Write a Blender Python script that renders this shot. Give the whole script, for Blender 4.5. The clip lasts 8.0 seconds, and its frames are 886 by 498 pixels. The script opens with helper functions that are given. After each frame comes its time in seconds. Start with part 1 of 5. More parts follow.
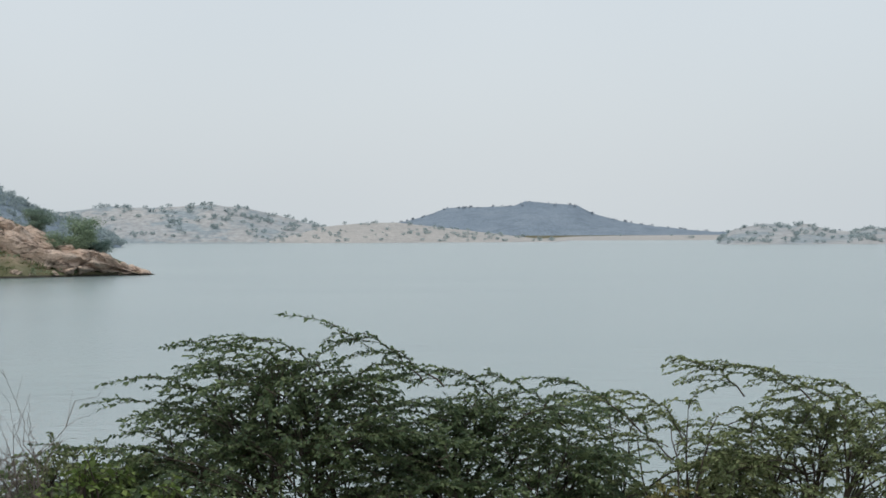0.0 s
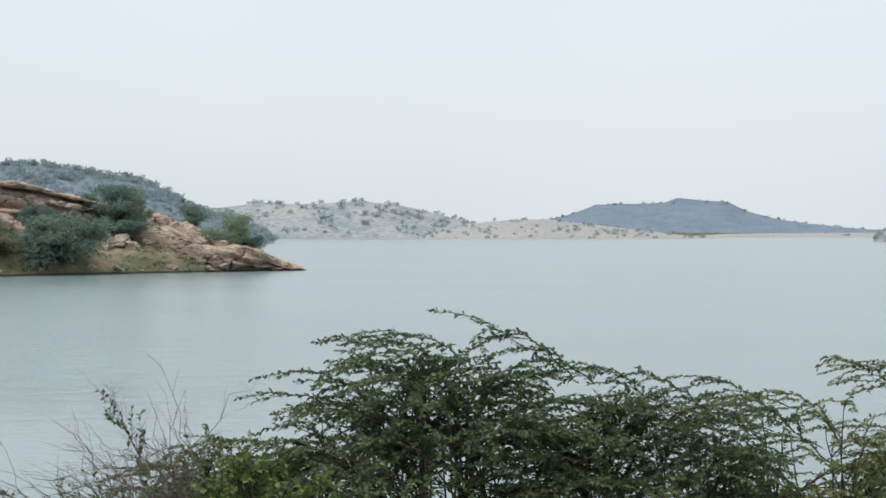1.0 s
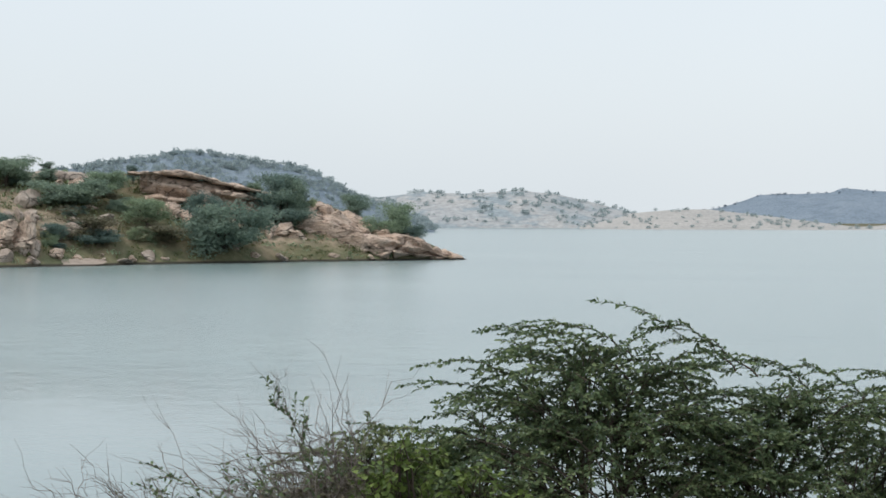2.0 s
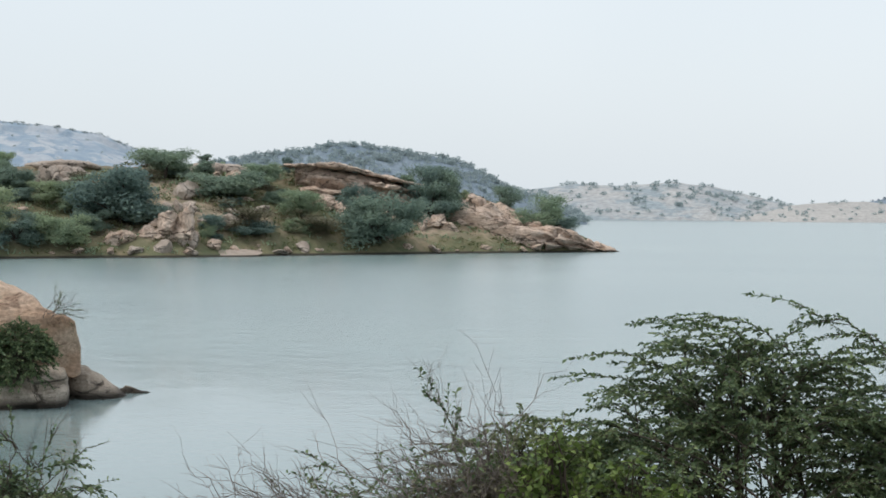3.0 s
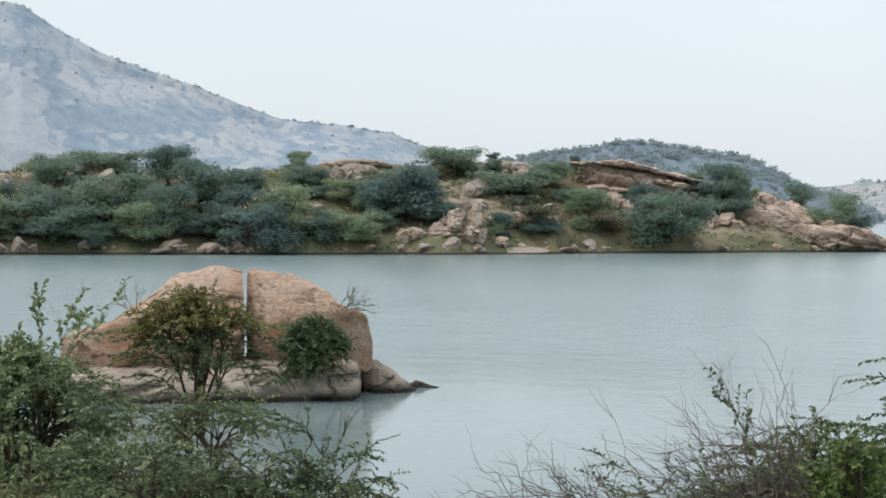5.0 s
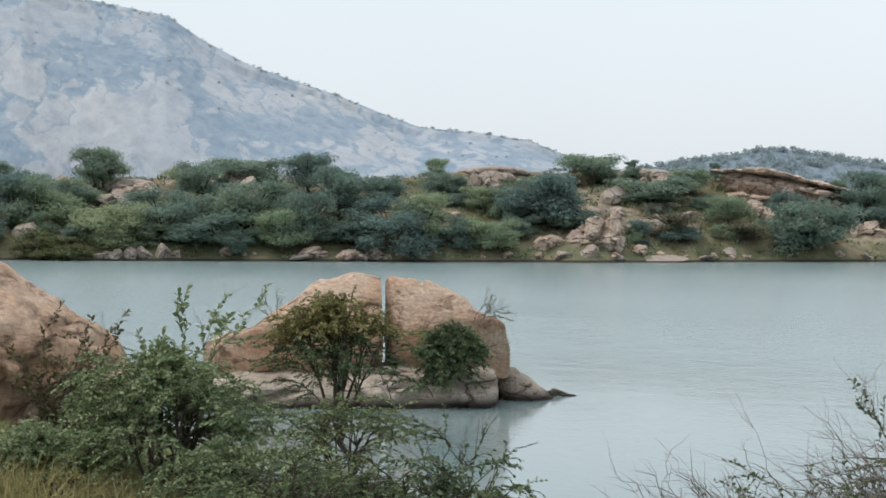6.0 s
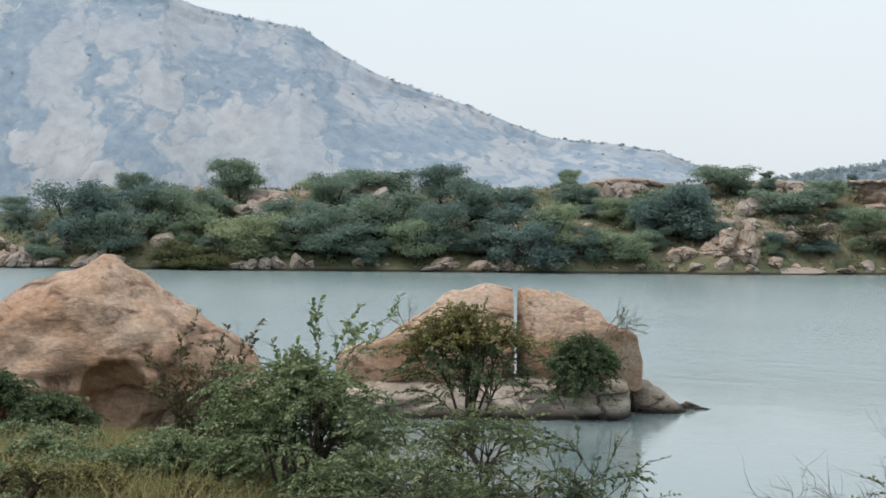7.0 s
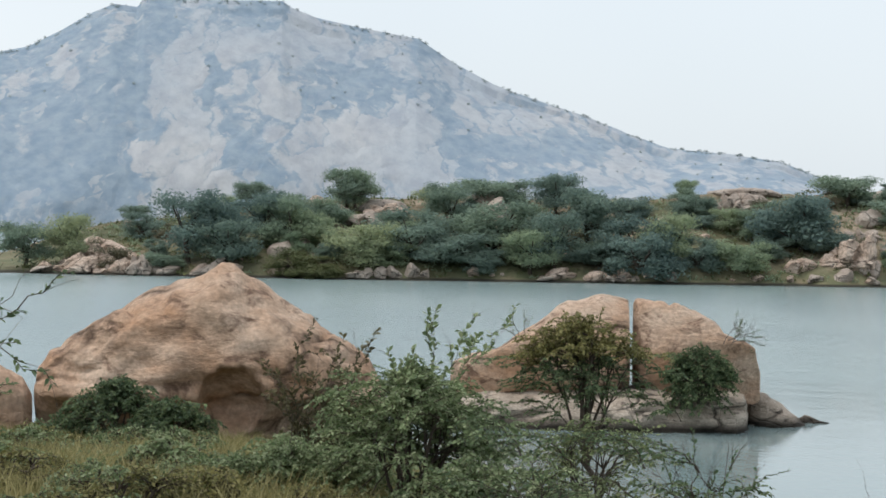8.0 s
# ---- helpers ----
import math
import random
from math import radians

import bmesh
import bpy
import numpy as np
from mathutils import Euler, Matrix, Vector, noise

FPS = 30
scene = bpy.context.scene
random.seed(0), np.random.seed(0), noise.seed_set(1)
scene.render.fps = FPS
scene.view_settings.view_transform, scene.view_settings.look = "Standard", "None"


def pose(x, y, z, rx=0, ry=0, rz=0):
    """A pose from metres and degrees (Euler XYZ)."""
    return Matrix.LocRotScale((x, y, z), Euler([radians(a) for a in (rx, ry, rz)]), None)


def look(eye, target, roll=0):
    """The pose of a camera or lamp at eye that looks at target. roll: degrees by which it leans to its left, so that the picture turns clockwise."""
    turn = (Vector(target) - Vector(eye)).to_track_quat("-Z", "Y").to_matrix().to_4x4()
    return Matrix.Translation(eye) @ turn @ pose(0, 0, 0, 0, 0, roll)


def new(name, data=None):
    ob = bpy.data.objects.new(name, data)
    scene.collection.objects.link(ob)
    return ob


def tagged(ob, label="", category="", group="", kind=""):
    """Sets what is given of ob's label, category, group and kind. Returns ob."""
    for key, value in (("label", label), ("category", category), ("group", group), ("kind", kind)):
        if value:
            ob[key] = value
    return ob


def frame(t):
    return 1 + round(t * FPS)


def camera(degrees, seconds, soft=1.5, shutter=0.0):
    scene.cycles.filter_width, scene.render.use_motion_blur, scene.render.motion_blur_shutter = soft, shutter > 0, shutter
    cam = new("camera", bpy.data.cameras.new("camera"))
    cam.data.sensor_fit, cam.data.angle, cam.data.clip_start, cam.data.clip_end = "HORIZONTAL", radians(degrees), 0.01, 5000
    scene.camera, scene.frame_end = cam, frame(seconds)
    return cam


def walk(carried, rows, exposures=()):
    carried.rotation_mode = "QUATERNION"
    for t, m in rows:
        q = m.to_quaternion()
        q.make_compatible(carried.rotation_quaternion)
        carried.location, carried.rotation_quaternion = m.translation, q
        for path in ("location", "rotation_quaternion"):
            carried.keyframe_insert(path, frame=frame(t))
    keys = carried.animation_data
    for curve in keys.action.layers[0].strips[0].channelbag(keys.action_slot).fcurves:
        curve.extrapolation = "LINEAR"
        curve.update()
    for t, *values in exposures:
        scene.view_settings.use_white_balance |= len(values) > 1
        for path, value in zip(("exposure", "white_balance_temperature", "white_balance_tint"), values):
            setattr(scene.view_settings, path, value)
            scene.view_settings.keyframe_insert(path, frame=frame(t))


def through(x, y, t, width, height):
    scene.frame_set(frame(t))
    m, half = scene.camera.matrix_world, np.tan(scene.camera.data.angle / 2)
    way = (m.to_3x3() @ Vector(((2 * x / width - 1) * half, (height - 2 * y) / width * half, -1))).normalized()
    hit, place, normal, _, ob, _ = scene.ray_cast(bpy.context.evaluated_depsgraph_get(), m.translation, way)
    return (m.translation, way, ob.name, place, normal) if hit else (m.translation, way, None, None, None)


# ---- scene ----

# A reservoir among granite hills, filmed from the bank: the camera turns to the left where it stands.
# Bearings are degrees to the left of the first view; the water lies at z = 0.
EYE = 4.5
cam = camera(30.0, 8.0, soft=1.65)
TURNS = [  # seconds, bearing, pitch, lean
    (0.0, 0.006, -0.511, 0.219),
    (0.5, 2.478, -0.536, 0.166),
    (1.0, 5.183, -0.617, 0.022),
    (1.5, 7.978, -0.796, -0.078),
    (3.0, 15.992, -1.283, -0.281),
    (3.5, 18.523, -1.382, -0.288),
    (4.0, 21.020, -1.438, -0.372),
    (4.5, 23.481, -1.452, -0.352),
    (6.0, 30.680, -1.188, -0.507),
    (6.5, 33.005, -1.012, -0.499),
    (7.0, 35.247, -0.852, -0.666),
    (7.5, 37.258, -0.677, -0.713),
    (8.0, 39.235, -0.559, -0.914),
]
walk(cam, [(t, pose(-0.009 * t, 0, EYE, 90 + pitch, lean, bearing)) for t, bearing, pitch, lean in TURNS],
     exposures=[(0.0, -0.04), (0.6, 0.19), (1.5, 0.21), (3.5, 0.26), (6.5, 0.3), (8.0, 0.3)])

# ---- light: an overcast day ----
SUN_AZ, SUN_EL = 130.0, 62.0
world = bpy.data.worlds.new("overcast_sky")
scene.world = world
world.use_nodes = True
wn, wl = world.node_tree.nodes, world.node_tree.links
wn.clear()
sky = wn.new("ShaderNodeTexSky")
sky.sky_type, sky.sun_disc = "NISHITA", False
sky.sun_elevation, sky.sun_rotation = radians(SUN_EL), radians(-SUN_AZ)
sky.air_density, sky.dust_density, sky.ozone_density = 1.0, 5.0, 1.0
sky_light = wn.new("ShaderNodeBackground")
sky_light.inputs[1].default_value = 0.03
wl.new(sky.outputs[0], sky_light.inputs[0])
cloud_noise = wn.new("ShaderNodeTexNoise")
cloud_noise.inputs["Scale"].default_value, cloud_noise.inputs["Detail"].default_value = 1.6, 3.0
cloud_ramp = wn.new("ShaderNodeValToRGB")
cloud_ramp.color_ramp.elements[0].position, cloud_ramp.color_ramp.elements[0].color = 0.3, (0.60, 0.66, 0.705, 1)
cloud_ramp.color_ramp.elements[1].position, cloud_ramp.color_ramp.elements[1].color = 0.7, (0.70, 0.75, 0.785, 1)
wl.new(cloud_noise.outputs[0], cloud_ramp.inputs[0])
cloud_light = wn.new("ShaderNodeBackground")
cloud_light.inputs[1].default_value = 0.92
wl.new(cloud_ramp.outputs[0], cloud_light.inputs[0])
both = wn.new("ShaderNodeAddShader")
wl.new(sky_light.outputs[0], both.inputs[0])
wl.new(cloud_light.outputs[0], both.inputs[1])
wout = wn.new("ShaderNodeOutputWorld")
wl.new(both.outputs[0], wout.inputs[0])

sun_data = bpy.data.lights.new("sun", "SUN")
sun_data.energy, sun_data.angle, sun_data.color = 1.2, radians(25), (1.0, 0.96, 0.9)
sun = new("sun", sun_data)


def polar(az, dist, z=0.0):
    a = radians(az)
    return Vector((-math.sin(a) * dist, math.cos(a) * dist, z))


sun.matrix_world = look(polar(SUN_AZ, 100 * math.cos(radians(SUN_EL)), 100 * math.sin(radians(SUN_EL))), (0, 0, 0))


# ---- materials ----
def material(name, rough=0.85):
    m = bpy.data.materials.new(name)
    m.use_nodes = True
    b = m.node_tree.nodes["Principled BSDF"]
    b.inputs["Roughness"].default_value = rough
    b.inputs["Specular IOR Level"].default_value = 0.25
    return m, m.node_tree.nodes, m.node_tree.links, b


def noise_node(n, l, scale, detail=5.0, stretch=None, rough=0.55, distort=0.0):
    tex = n.new("ShaderNodeTexNoise")
    tex.inputs["Scale"].default_value, tex.inputs["Detail"].default_value = scale, detail
    tex.inputs["Roughness"].default_value, tex.inputs["Distortion"].default_value = rough, distort
    coord = n.new("ShaderNodeTexCoord")
    mapping = n.new("ShaderNodeMapping")
    l.new(coord.outputs["Object"], mapping.inputs[0])
    if stretch:
        mapping.inputs["Rotation"].default_value = [radians(a) for a in stretch[3:]] if len(stretch) > 3 else (0, 0, 0)
        mapping.inputs["Scale"].default_value = stretch[:3]
    l.new(mapping.outputs[0], tex.inputs["Vector"])
    return tex


def ramp(n, l, source, stops):
    r = n.new("ShaderNodeValToRGB")
    e = r.color_ramp.elements
    e[0].position, e[0].color = stops[0][0], (*stops[0][1], 1)
    e[1].position, e[1].color = stops[-1][0], (*stops[-1][1], 1)
    for p, c in stops[1:-1]:
        e.new(p).color = (*c, 1)
    l.new(source, r.inputs[0])
    return r


def mixed(n, l, factor, a, b):
    m = n.new("ShaderNodeMix")
    m.data_type = "RGBA"
    if isinstance(factor, float):
        m.inputs[0].default_value = factor
    else:
        l.new(factor, m.inputs[0])
    for sock, v in ((m.inputs[6], a), (m.inputs[7], b)):
        if isinstance(v, tuple):
            sock.default_value = (*v, 1)
        else:
            l.new(v, sock)
    return m.outputs[2]


def bump(n, l, b, height, strength, dist):
    k = n.new("ShaderNodeBump")
    k.inputs["Strength"].default_value, k.inputs["Distance"].default_value = strength, dist
    l.new(height, k.inputs["Height"])
    l.new(k.outputs[0], b.inputs["Normal"])


def crack_mask(n, l, scale, stretch=None, width=0.035):
    """Thin broken joint lines between irregular blocks."""
    coord = n.new("ShaderNodeTexCoord")
    mapping = n.new("ShaderNodeMapping")
    l.new(coord.outputs["Object"], mapping.inputs[0])
    if stretch:
        mapping.inputs["Scale"].default_value = stretch[:3]
        mapping.inputs["Rotation"].default_value = [radians(a) for a in stretch[3:]] if len(stretch) > 3 else (0, 0, 0)
    warp = n.new("ShaderNodeTexNoise")
    warp.inputs["Scale"].default_value, warp.inputs["Detail"].default_value = scale * 2.5, 4.0
    l.new(mapping.outputs[0], warp.inputs["Vector"])
    shift = n.new("ShaderNodeVectorMath")
    shift.operation = "MULTIPLY_ADD"
    shift.inputs[1].default_value = (0.4 / scale,) * 3
    l.new(warp.outputs["Color"], shift.inputs[0])
    l.new(mapping.outputs[0], shift.inputs[2])
    cells = n.new("ShaderNodeTexVoronoi")
    cells.feature = "DISTANCE_TO_EDGE"
    cells.inputs["Scale"].default_value = scale
    l.new(shift.outputs[0], cells.inputs["Vector"])
    thin = n.new("ShaderNodeMapRange")
    thin.inputs[1].default_value, thin.inputs[2].default_value = 0.0, width
    thin.inputs[3].default_value, thin.inputs[4].default_value = 1.0, 0.0
    l.new(cells.outputs["Distance"], thin.inputs[0])
    gate = noise_node(n, l, scale * 1.7, 3)
    part_way = ramp(n, l, gate.outputs[0], [(0.42, (0, 0, 0)), (0.56, (0.9, 0.9, 0.9))])
    both_of = n.new("ShaderNodeMath")
    both_of.operation = "MULTIPLY"
    l.new(thin.outputs[0], both_of.inputs[0])
    l.new(part_way.outputs[0], both_of.inputs[1])
    return both_of.outputs[0]


def wet_band(n, l, low, high):
    """1 below the low height, 0 above the high one: stone or mud wetted by the lake."""
    geo = n.new("ShaderNodeNewGeometry")
    split = n.new("ShaderNodeSeparateXYZ")
    l.new(geo.outputs["Position"], split.inputs[0])
    band = n.new("ShaderNodeMapRange")
    band.inputs[1].default_value, band.inputs[2].default_value = low, high
    band.inputs[3].default_value, band.inputs[4].default_value = 1.0, 0.0
    l.new(split.outputs[2], band.inputs[0])
    return band.outputs[0]


def rock_material(name, pale, mid, stain, scale, stretch=None, depth=0.05, stain_at=0.56, cracks=0.0, wet=None, seam=0.035):
    """Weathered granite: broad tone changes, dark stains and fine grain."""
    m, n, l, b = material(name, 0.9)
    broad = noise_node(n, l, scale, 6, stretch)
    base = ramp(n, l, broad.outputs[0], [(0.35, mid), (0.62, pale)])
    streak = noise_node(n, l, scale * 2.7, 8, stretch, 0.65, 0.6)
    mask = ramp(n, l, streak.outputs[0], [(stain_at, (0, 0, 0)), (stain_at + 0.1, (1, 1, 1))])
    col = mixed(n, l, mask.outputs[0], base.outputs[0], stain)
    fine = noise_node(n, l, scale * 7, 9, stretch, 0.65)
    relief = fine.outputs[0]
    if cracks:
        line = crack_mask(n, l, cracks, stretch, seam)
        col = mixed(n, l, line, col, tuple(c * 0.4 for c in stain))
        less = n.new("ShaderNodeMath")
        less.operation = "MULTIPLY_ADD"
        less.inputs[1].default_value = -0.8
        l.new(line, less.inputs[0])
        l.new(fine.outputs[0], less.inputs[2])
        relief = less.outputs[0]
    if wet:
        col = mixed(n, l, wet_band(n, l, *wet), col, (0.05, 0.042, 0.034))
    grain = noise_node(n, l, scale * 22, 4)
    fleck = ramp(n, l, grain.outputs[0], [(0.3, (0.72, 0.72, 0.72)), (0.7, (1.12, 1.12, 1.12))])
    mul = n.new("ShaderNodeMix")
    mul.data_type, mul.blend_type = "RGBA", "MULTIPLY"
    mul.inputs[0].default_value = 1.0
    l.new(col, mul.inputs[6])
    l.new(fleck.outputs[0], mul.inputs[7])
    l.new(mul.outputs[2], b.inputs["Base Color"])
    bump(n, l, b, relief, 0.8, depth)
    return m


def leaf_material(name, dark, mid, light, through=0.3, vary=False, gloss=0.25):
    m, n, l, b = material(name, 0.6)
    b.inputs["Specular IOR Level"].default_value = gloss
    geo = n.new("ShaderNodeNewGeometry")
    tone = ramp(n, l, geo.outputs["Random Per Island"], [(0.0, dark), (0.55, mid), (1.0, light)])
    patch = noise_node(n, l, 1.3, 3)
    shade = ramp(n, l, patch.outputs[0], [(0.3, (0.75, 0.78, 0.75)), (0.7, (1.15, 1.12, 1.0))])
    mul = n.new("ShaderNodeMix")
    mul.data_type, mul.blend_type = "RGBA", "MULTIPLY"
    mul.inputs[0].default_value = 1.0
    l.new(tone.outputs[0], mul.inputs[6])
    l.new(shade.outputs[0], mul.inputs[7])
    colour = mul.outputs[2]
    if vary:
        # every plant has a tint of its own
        info = n.new("ShaderNodeObjectInfo")
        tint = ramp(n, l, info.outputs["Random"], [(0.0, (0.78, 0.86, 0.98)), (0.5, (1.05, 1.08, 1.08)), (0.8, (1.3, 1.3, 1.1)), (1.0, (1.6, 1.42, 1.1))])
        own = n.new("ShaderNodeMix")
        own.data_type, own.blend_type = "RGBA", "MULTIPLY"
        own.inputs[0].default_value = 1.0
        l.new(colour, own.inputs[6])
        l.new(tint.outputs[0], own.inputs[7])
        colour = own.outputs[2]
    l.new(colour, b.inputs["Base Color"])
    tr = n.new("ShaderNodeBsdfTranslucent")
    l.new(colour, tr.inputs[0])
    mix = n.new("ShaderNodeMixShader")
    mix.inputs[0].default_value = through
    l.new(b.outputs[0], mix.inputs[1])
    l.new(tr.outputs[0], mix.inputs[2])
    l.new(mix.outputs[0], n["Material Output"].inputs[0])
    return m


def bark_material(name, a, b2):
    m, n, l, b = material(name, 0.9)
    t = noise_node(n, l, 9, 6, (1, 1, 0.3))
    l.new(ramp(n, l, t.outputs[0], [(0.3, a), (0.7, b2)]).outputs[0], b.inputs["Base Color"])
    bump(n, l, b, t.outputs[0], 0.6, 0.01)
    return m


BOULDER = rock_material("orange_granite", (0.62, 0.47, 0.36), (0.44, 0.262, 0.16), (0.2, 0.125, 0.088), 0.5, (1, 1, 1.8, 0, 12, 0), 0.18, 0.545, cracks=0.26)
SLAB = rock_material("grey_granite", (0.56, 0.48, 0.395), (0.36, 0.295, 0.235), (0.11, 0.088, 0.074), 0.8, (1, 1, 2.6), 0.16, 0.57, cracks=0.45, wet=(0.08, 0.3))
RED_ROCK = rock_material("red_granite", (0.68, 0.55, 0.455), (0.53, 0.39, 0.3), (0.21, 0.155, 0.125), 0.33, (1, 1, 3.4, 0, 18, 0), 0.4, 0.55, cracks=0.42, wet=(0.1, 0.3), seam=0.055)
PALE_ROCK = rock_material("pale_granite", (0.45, 0.385, 0.33), (0.32, 0.26, 0.215), (0.13, 0.11, 0.09), 0.3, None, 0.2, 0.56, cracks=0.5, wet=(0.1, 0.22))
# Both far granites have distance haze mixed in: greyed, with little contrast.
FAR_ROCK_HAZED = rock_material("far_hazed_granite", (0.42, 0.42, 0.415), (0.37, 0.385, 0.395), (0.285, 0.333, 0.36), 0.014, (1, 1, 2.5), 2.0, 0.48)
FAR_PALE_HAZED = rock_material("far_hazed_bare_granite", (0.44, 0.425, 0.405), (0.39, 0.38, 0.365), (0.30, 0.32, 0.325), 0.02, (1, 1, 2.5), 1.5, 0.6)
# The mesa's blue-grey imitates kilometres of haze, put into the rock colour.
MESA_HAZED = rock_material("hazed_mesa_rock", (0.23, 0.285, 0.345), (0.20, 0.255, 0.315), (0.175, 0.225, 0.28), 0.01, None, 6.0, 0.5)
# Scrub slope coloured blue-grey, with the haze in front of it included.
SCRUB_HILL_HAZED = rock_material("hazed_scrub_hill", (0.225, 0.28, 0.33), (0.185, 0.24, 0.29), (0.16, 0.212, 0.26), 0.035, None, 2.0, 0.53)
LEAF = leaf_material("mesquite_leaf", (0.062, 0.096, 0.056), (0.118, 0.172, 0.09), (0.215, 0.27, 0.14), 0.35)
LEAF_OLIVE = leaf_material("olive_mesquite_leaf", (0.105, 0.14, 0.07), (0.18, 0.225, 0.11), (0.3, 0.335, 0.175), 0.36)
LEAF_BRIGHT = leaf_material("creeper_leaf", (0.07, 0.11, 0.03), (0.12, 0.18, 0.05), (0.2, 0.26, 0.08))
LEAF_FRESH = leaf_material("fresh_leaf", (0.11, 0.16, 0.078), (0.22, 0.285, 0.15), (0.39, 0.435, 0.28), 0.38)
LEAF_YELLOW = leaf_material("yellowing_leaf", (0.11, 0.12, 0.045), (0.22, 0.21, 0.085), (0.35, 0.31, 0.14))
# Peninsula leaves, lightened and blued to imitate the haze across the water.
LEAF_FAR_HAZED = leaf_material("hazed_shore_leaf", (0.19, 0.252, 0.226), (0.225, 0.29, 0.248), (0.262, 0.326, 0.266), 0.44, True, 0.03)
LEAF_GRASSY = leaf_material("reed_leaf", (0.09, 0.11, 0.05), (0.13, 0.15, 0.07), (0.18, 0.19, 0.09), 0.2)
LEAF_DRY = leaf_material("dry_leaf", (0.11, 0.11, 0.075), (0.16, 0.15, 0.105), (0.22, 0.2, 0.14), 0.2)
LEAF_BROWN = leaf_material("brown_leaf", (0.07, 0.06, 0.035), (0.12, 0.105, 0.055), (0.17, 0.15, 0.08), 0.3)
# Distance haze is painted in: far paler and bluer than real leaves.
LEAF_HAZED = leaf_material("hazed_scrub_leaf", (0.34, 0.41, 0.455), (0.36, 0.43, 0.475), (0.385, 0.45, 0.49), 0.5)
BARK = bark_material("dark_bark", (0.045, 0.035, 0.028), (0.10, 0.08, 0.065))
DRY_WOOD = bark_material("dry_twig", (0.12, 0.1, 0.09), (0.24, 0.21, 0.185))
GRASS_M = leaf_material("dry_grass", (0.2, 0.19, 0.08), (0.33, 0.29, 0.14), (0.45, 0.4, 0.22), 0.35)


def land_material():
    """Peninsula soil: dry grass, earth and bare rock in patches."""
    m, n, l, b = material("dry_land", 0.95)
    big = noise_node(n, l, 0.09, 6, None, 0.6, 0.4)
    base = ramp(n, l, big.outputs[0], [(0.34, (0.085, 0.095, 0.055)), (0.47, (0.14, 0.135, 0.083)), (0.55, (0.215, 0.175, 0.125)), (0.66, (0.34, 0.28, 0.225))])
    small = noise_node(n, l, 0.9, 7)
    fleck = ramp(n, l, small.outputs[0], [(0.35, (0.55, 0.6, 0.5)), (0.62, (1.15, 1.1, 1.05))])
    mul = n.new("ShaderNodeMix")
    mul.data_type, mul.blend_type = "RGBA", "MULTIPLY"
    mul.inputs[0].default_value = 1.0
    l.new(base.outputs[0], mul.inputs[6])
    l.new(fleck.outputs[0], mul.inputs[7])
    # short green and straw grass on the flat strip by the lake
    tuft = noise_node(n, l, 0.35, 6, None, 0.65)
    grass = ramp(n, l, tuft.outputs[0], [(0.38, (0.105, 0.125, 0.068)), (0.52, (0.16, 0.158, 0.09)), (0.66, (0.25, 0.205, 0.135))])
    strip = n.new("ShaderNodeMath")
    strip.operation = "MULTIPLY"
    strip.inputs[1].default_value = 0.8
    l.new(wet_band(n, l, 0.9, 2.6), strip.inputs[0])
    meadow = mixed(n, l, strip.outputs[0], mul.outputs[2], grass.outputs[0])
    # wet mud along the waterline
    l.new(mixed(n, l, wet_band(n, l, 0.14, 0.3), meadow, (0.04, 0.036, 0.028)), b.inputs["Base Color"])
    bump(n, l, b, small.outputs[0], 0.9, 0.4)
    return m


def bank_material():
    m, n, l, b = material("bank_soil", 0.95)
    big = noise_node(n, l, 0.5, 7)
    l.new(ramp(n, l, big.outputs[0], [(0.35, (0.06, 0.065, 0.03)), (0.55, (0.13, 0.12, 0.06)), (0.7, (0.2, 0.165, 0.11))]).outputs[0], b.inputs["Base Color"])
    bump(n, l, b, noise_node(n, l, 6, 6).outputs[0], 0.8, 0.08)
    return m


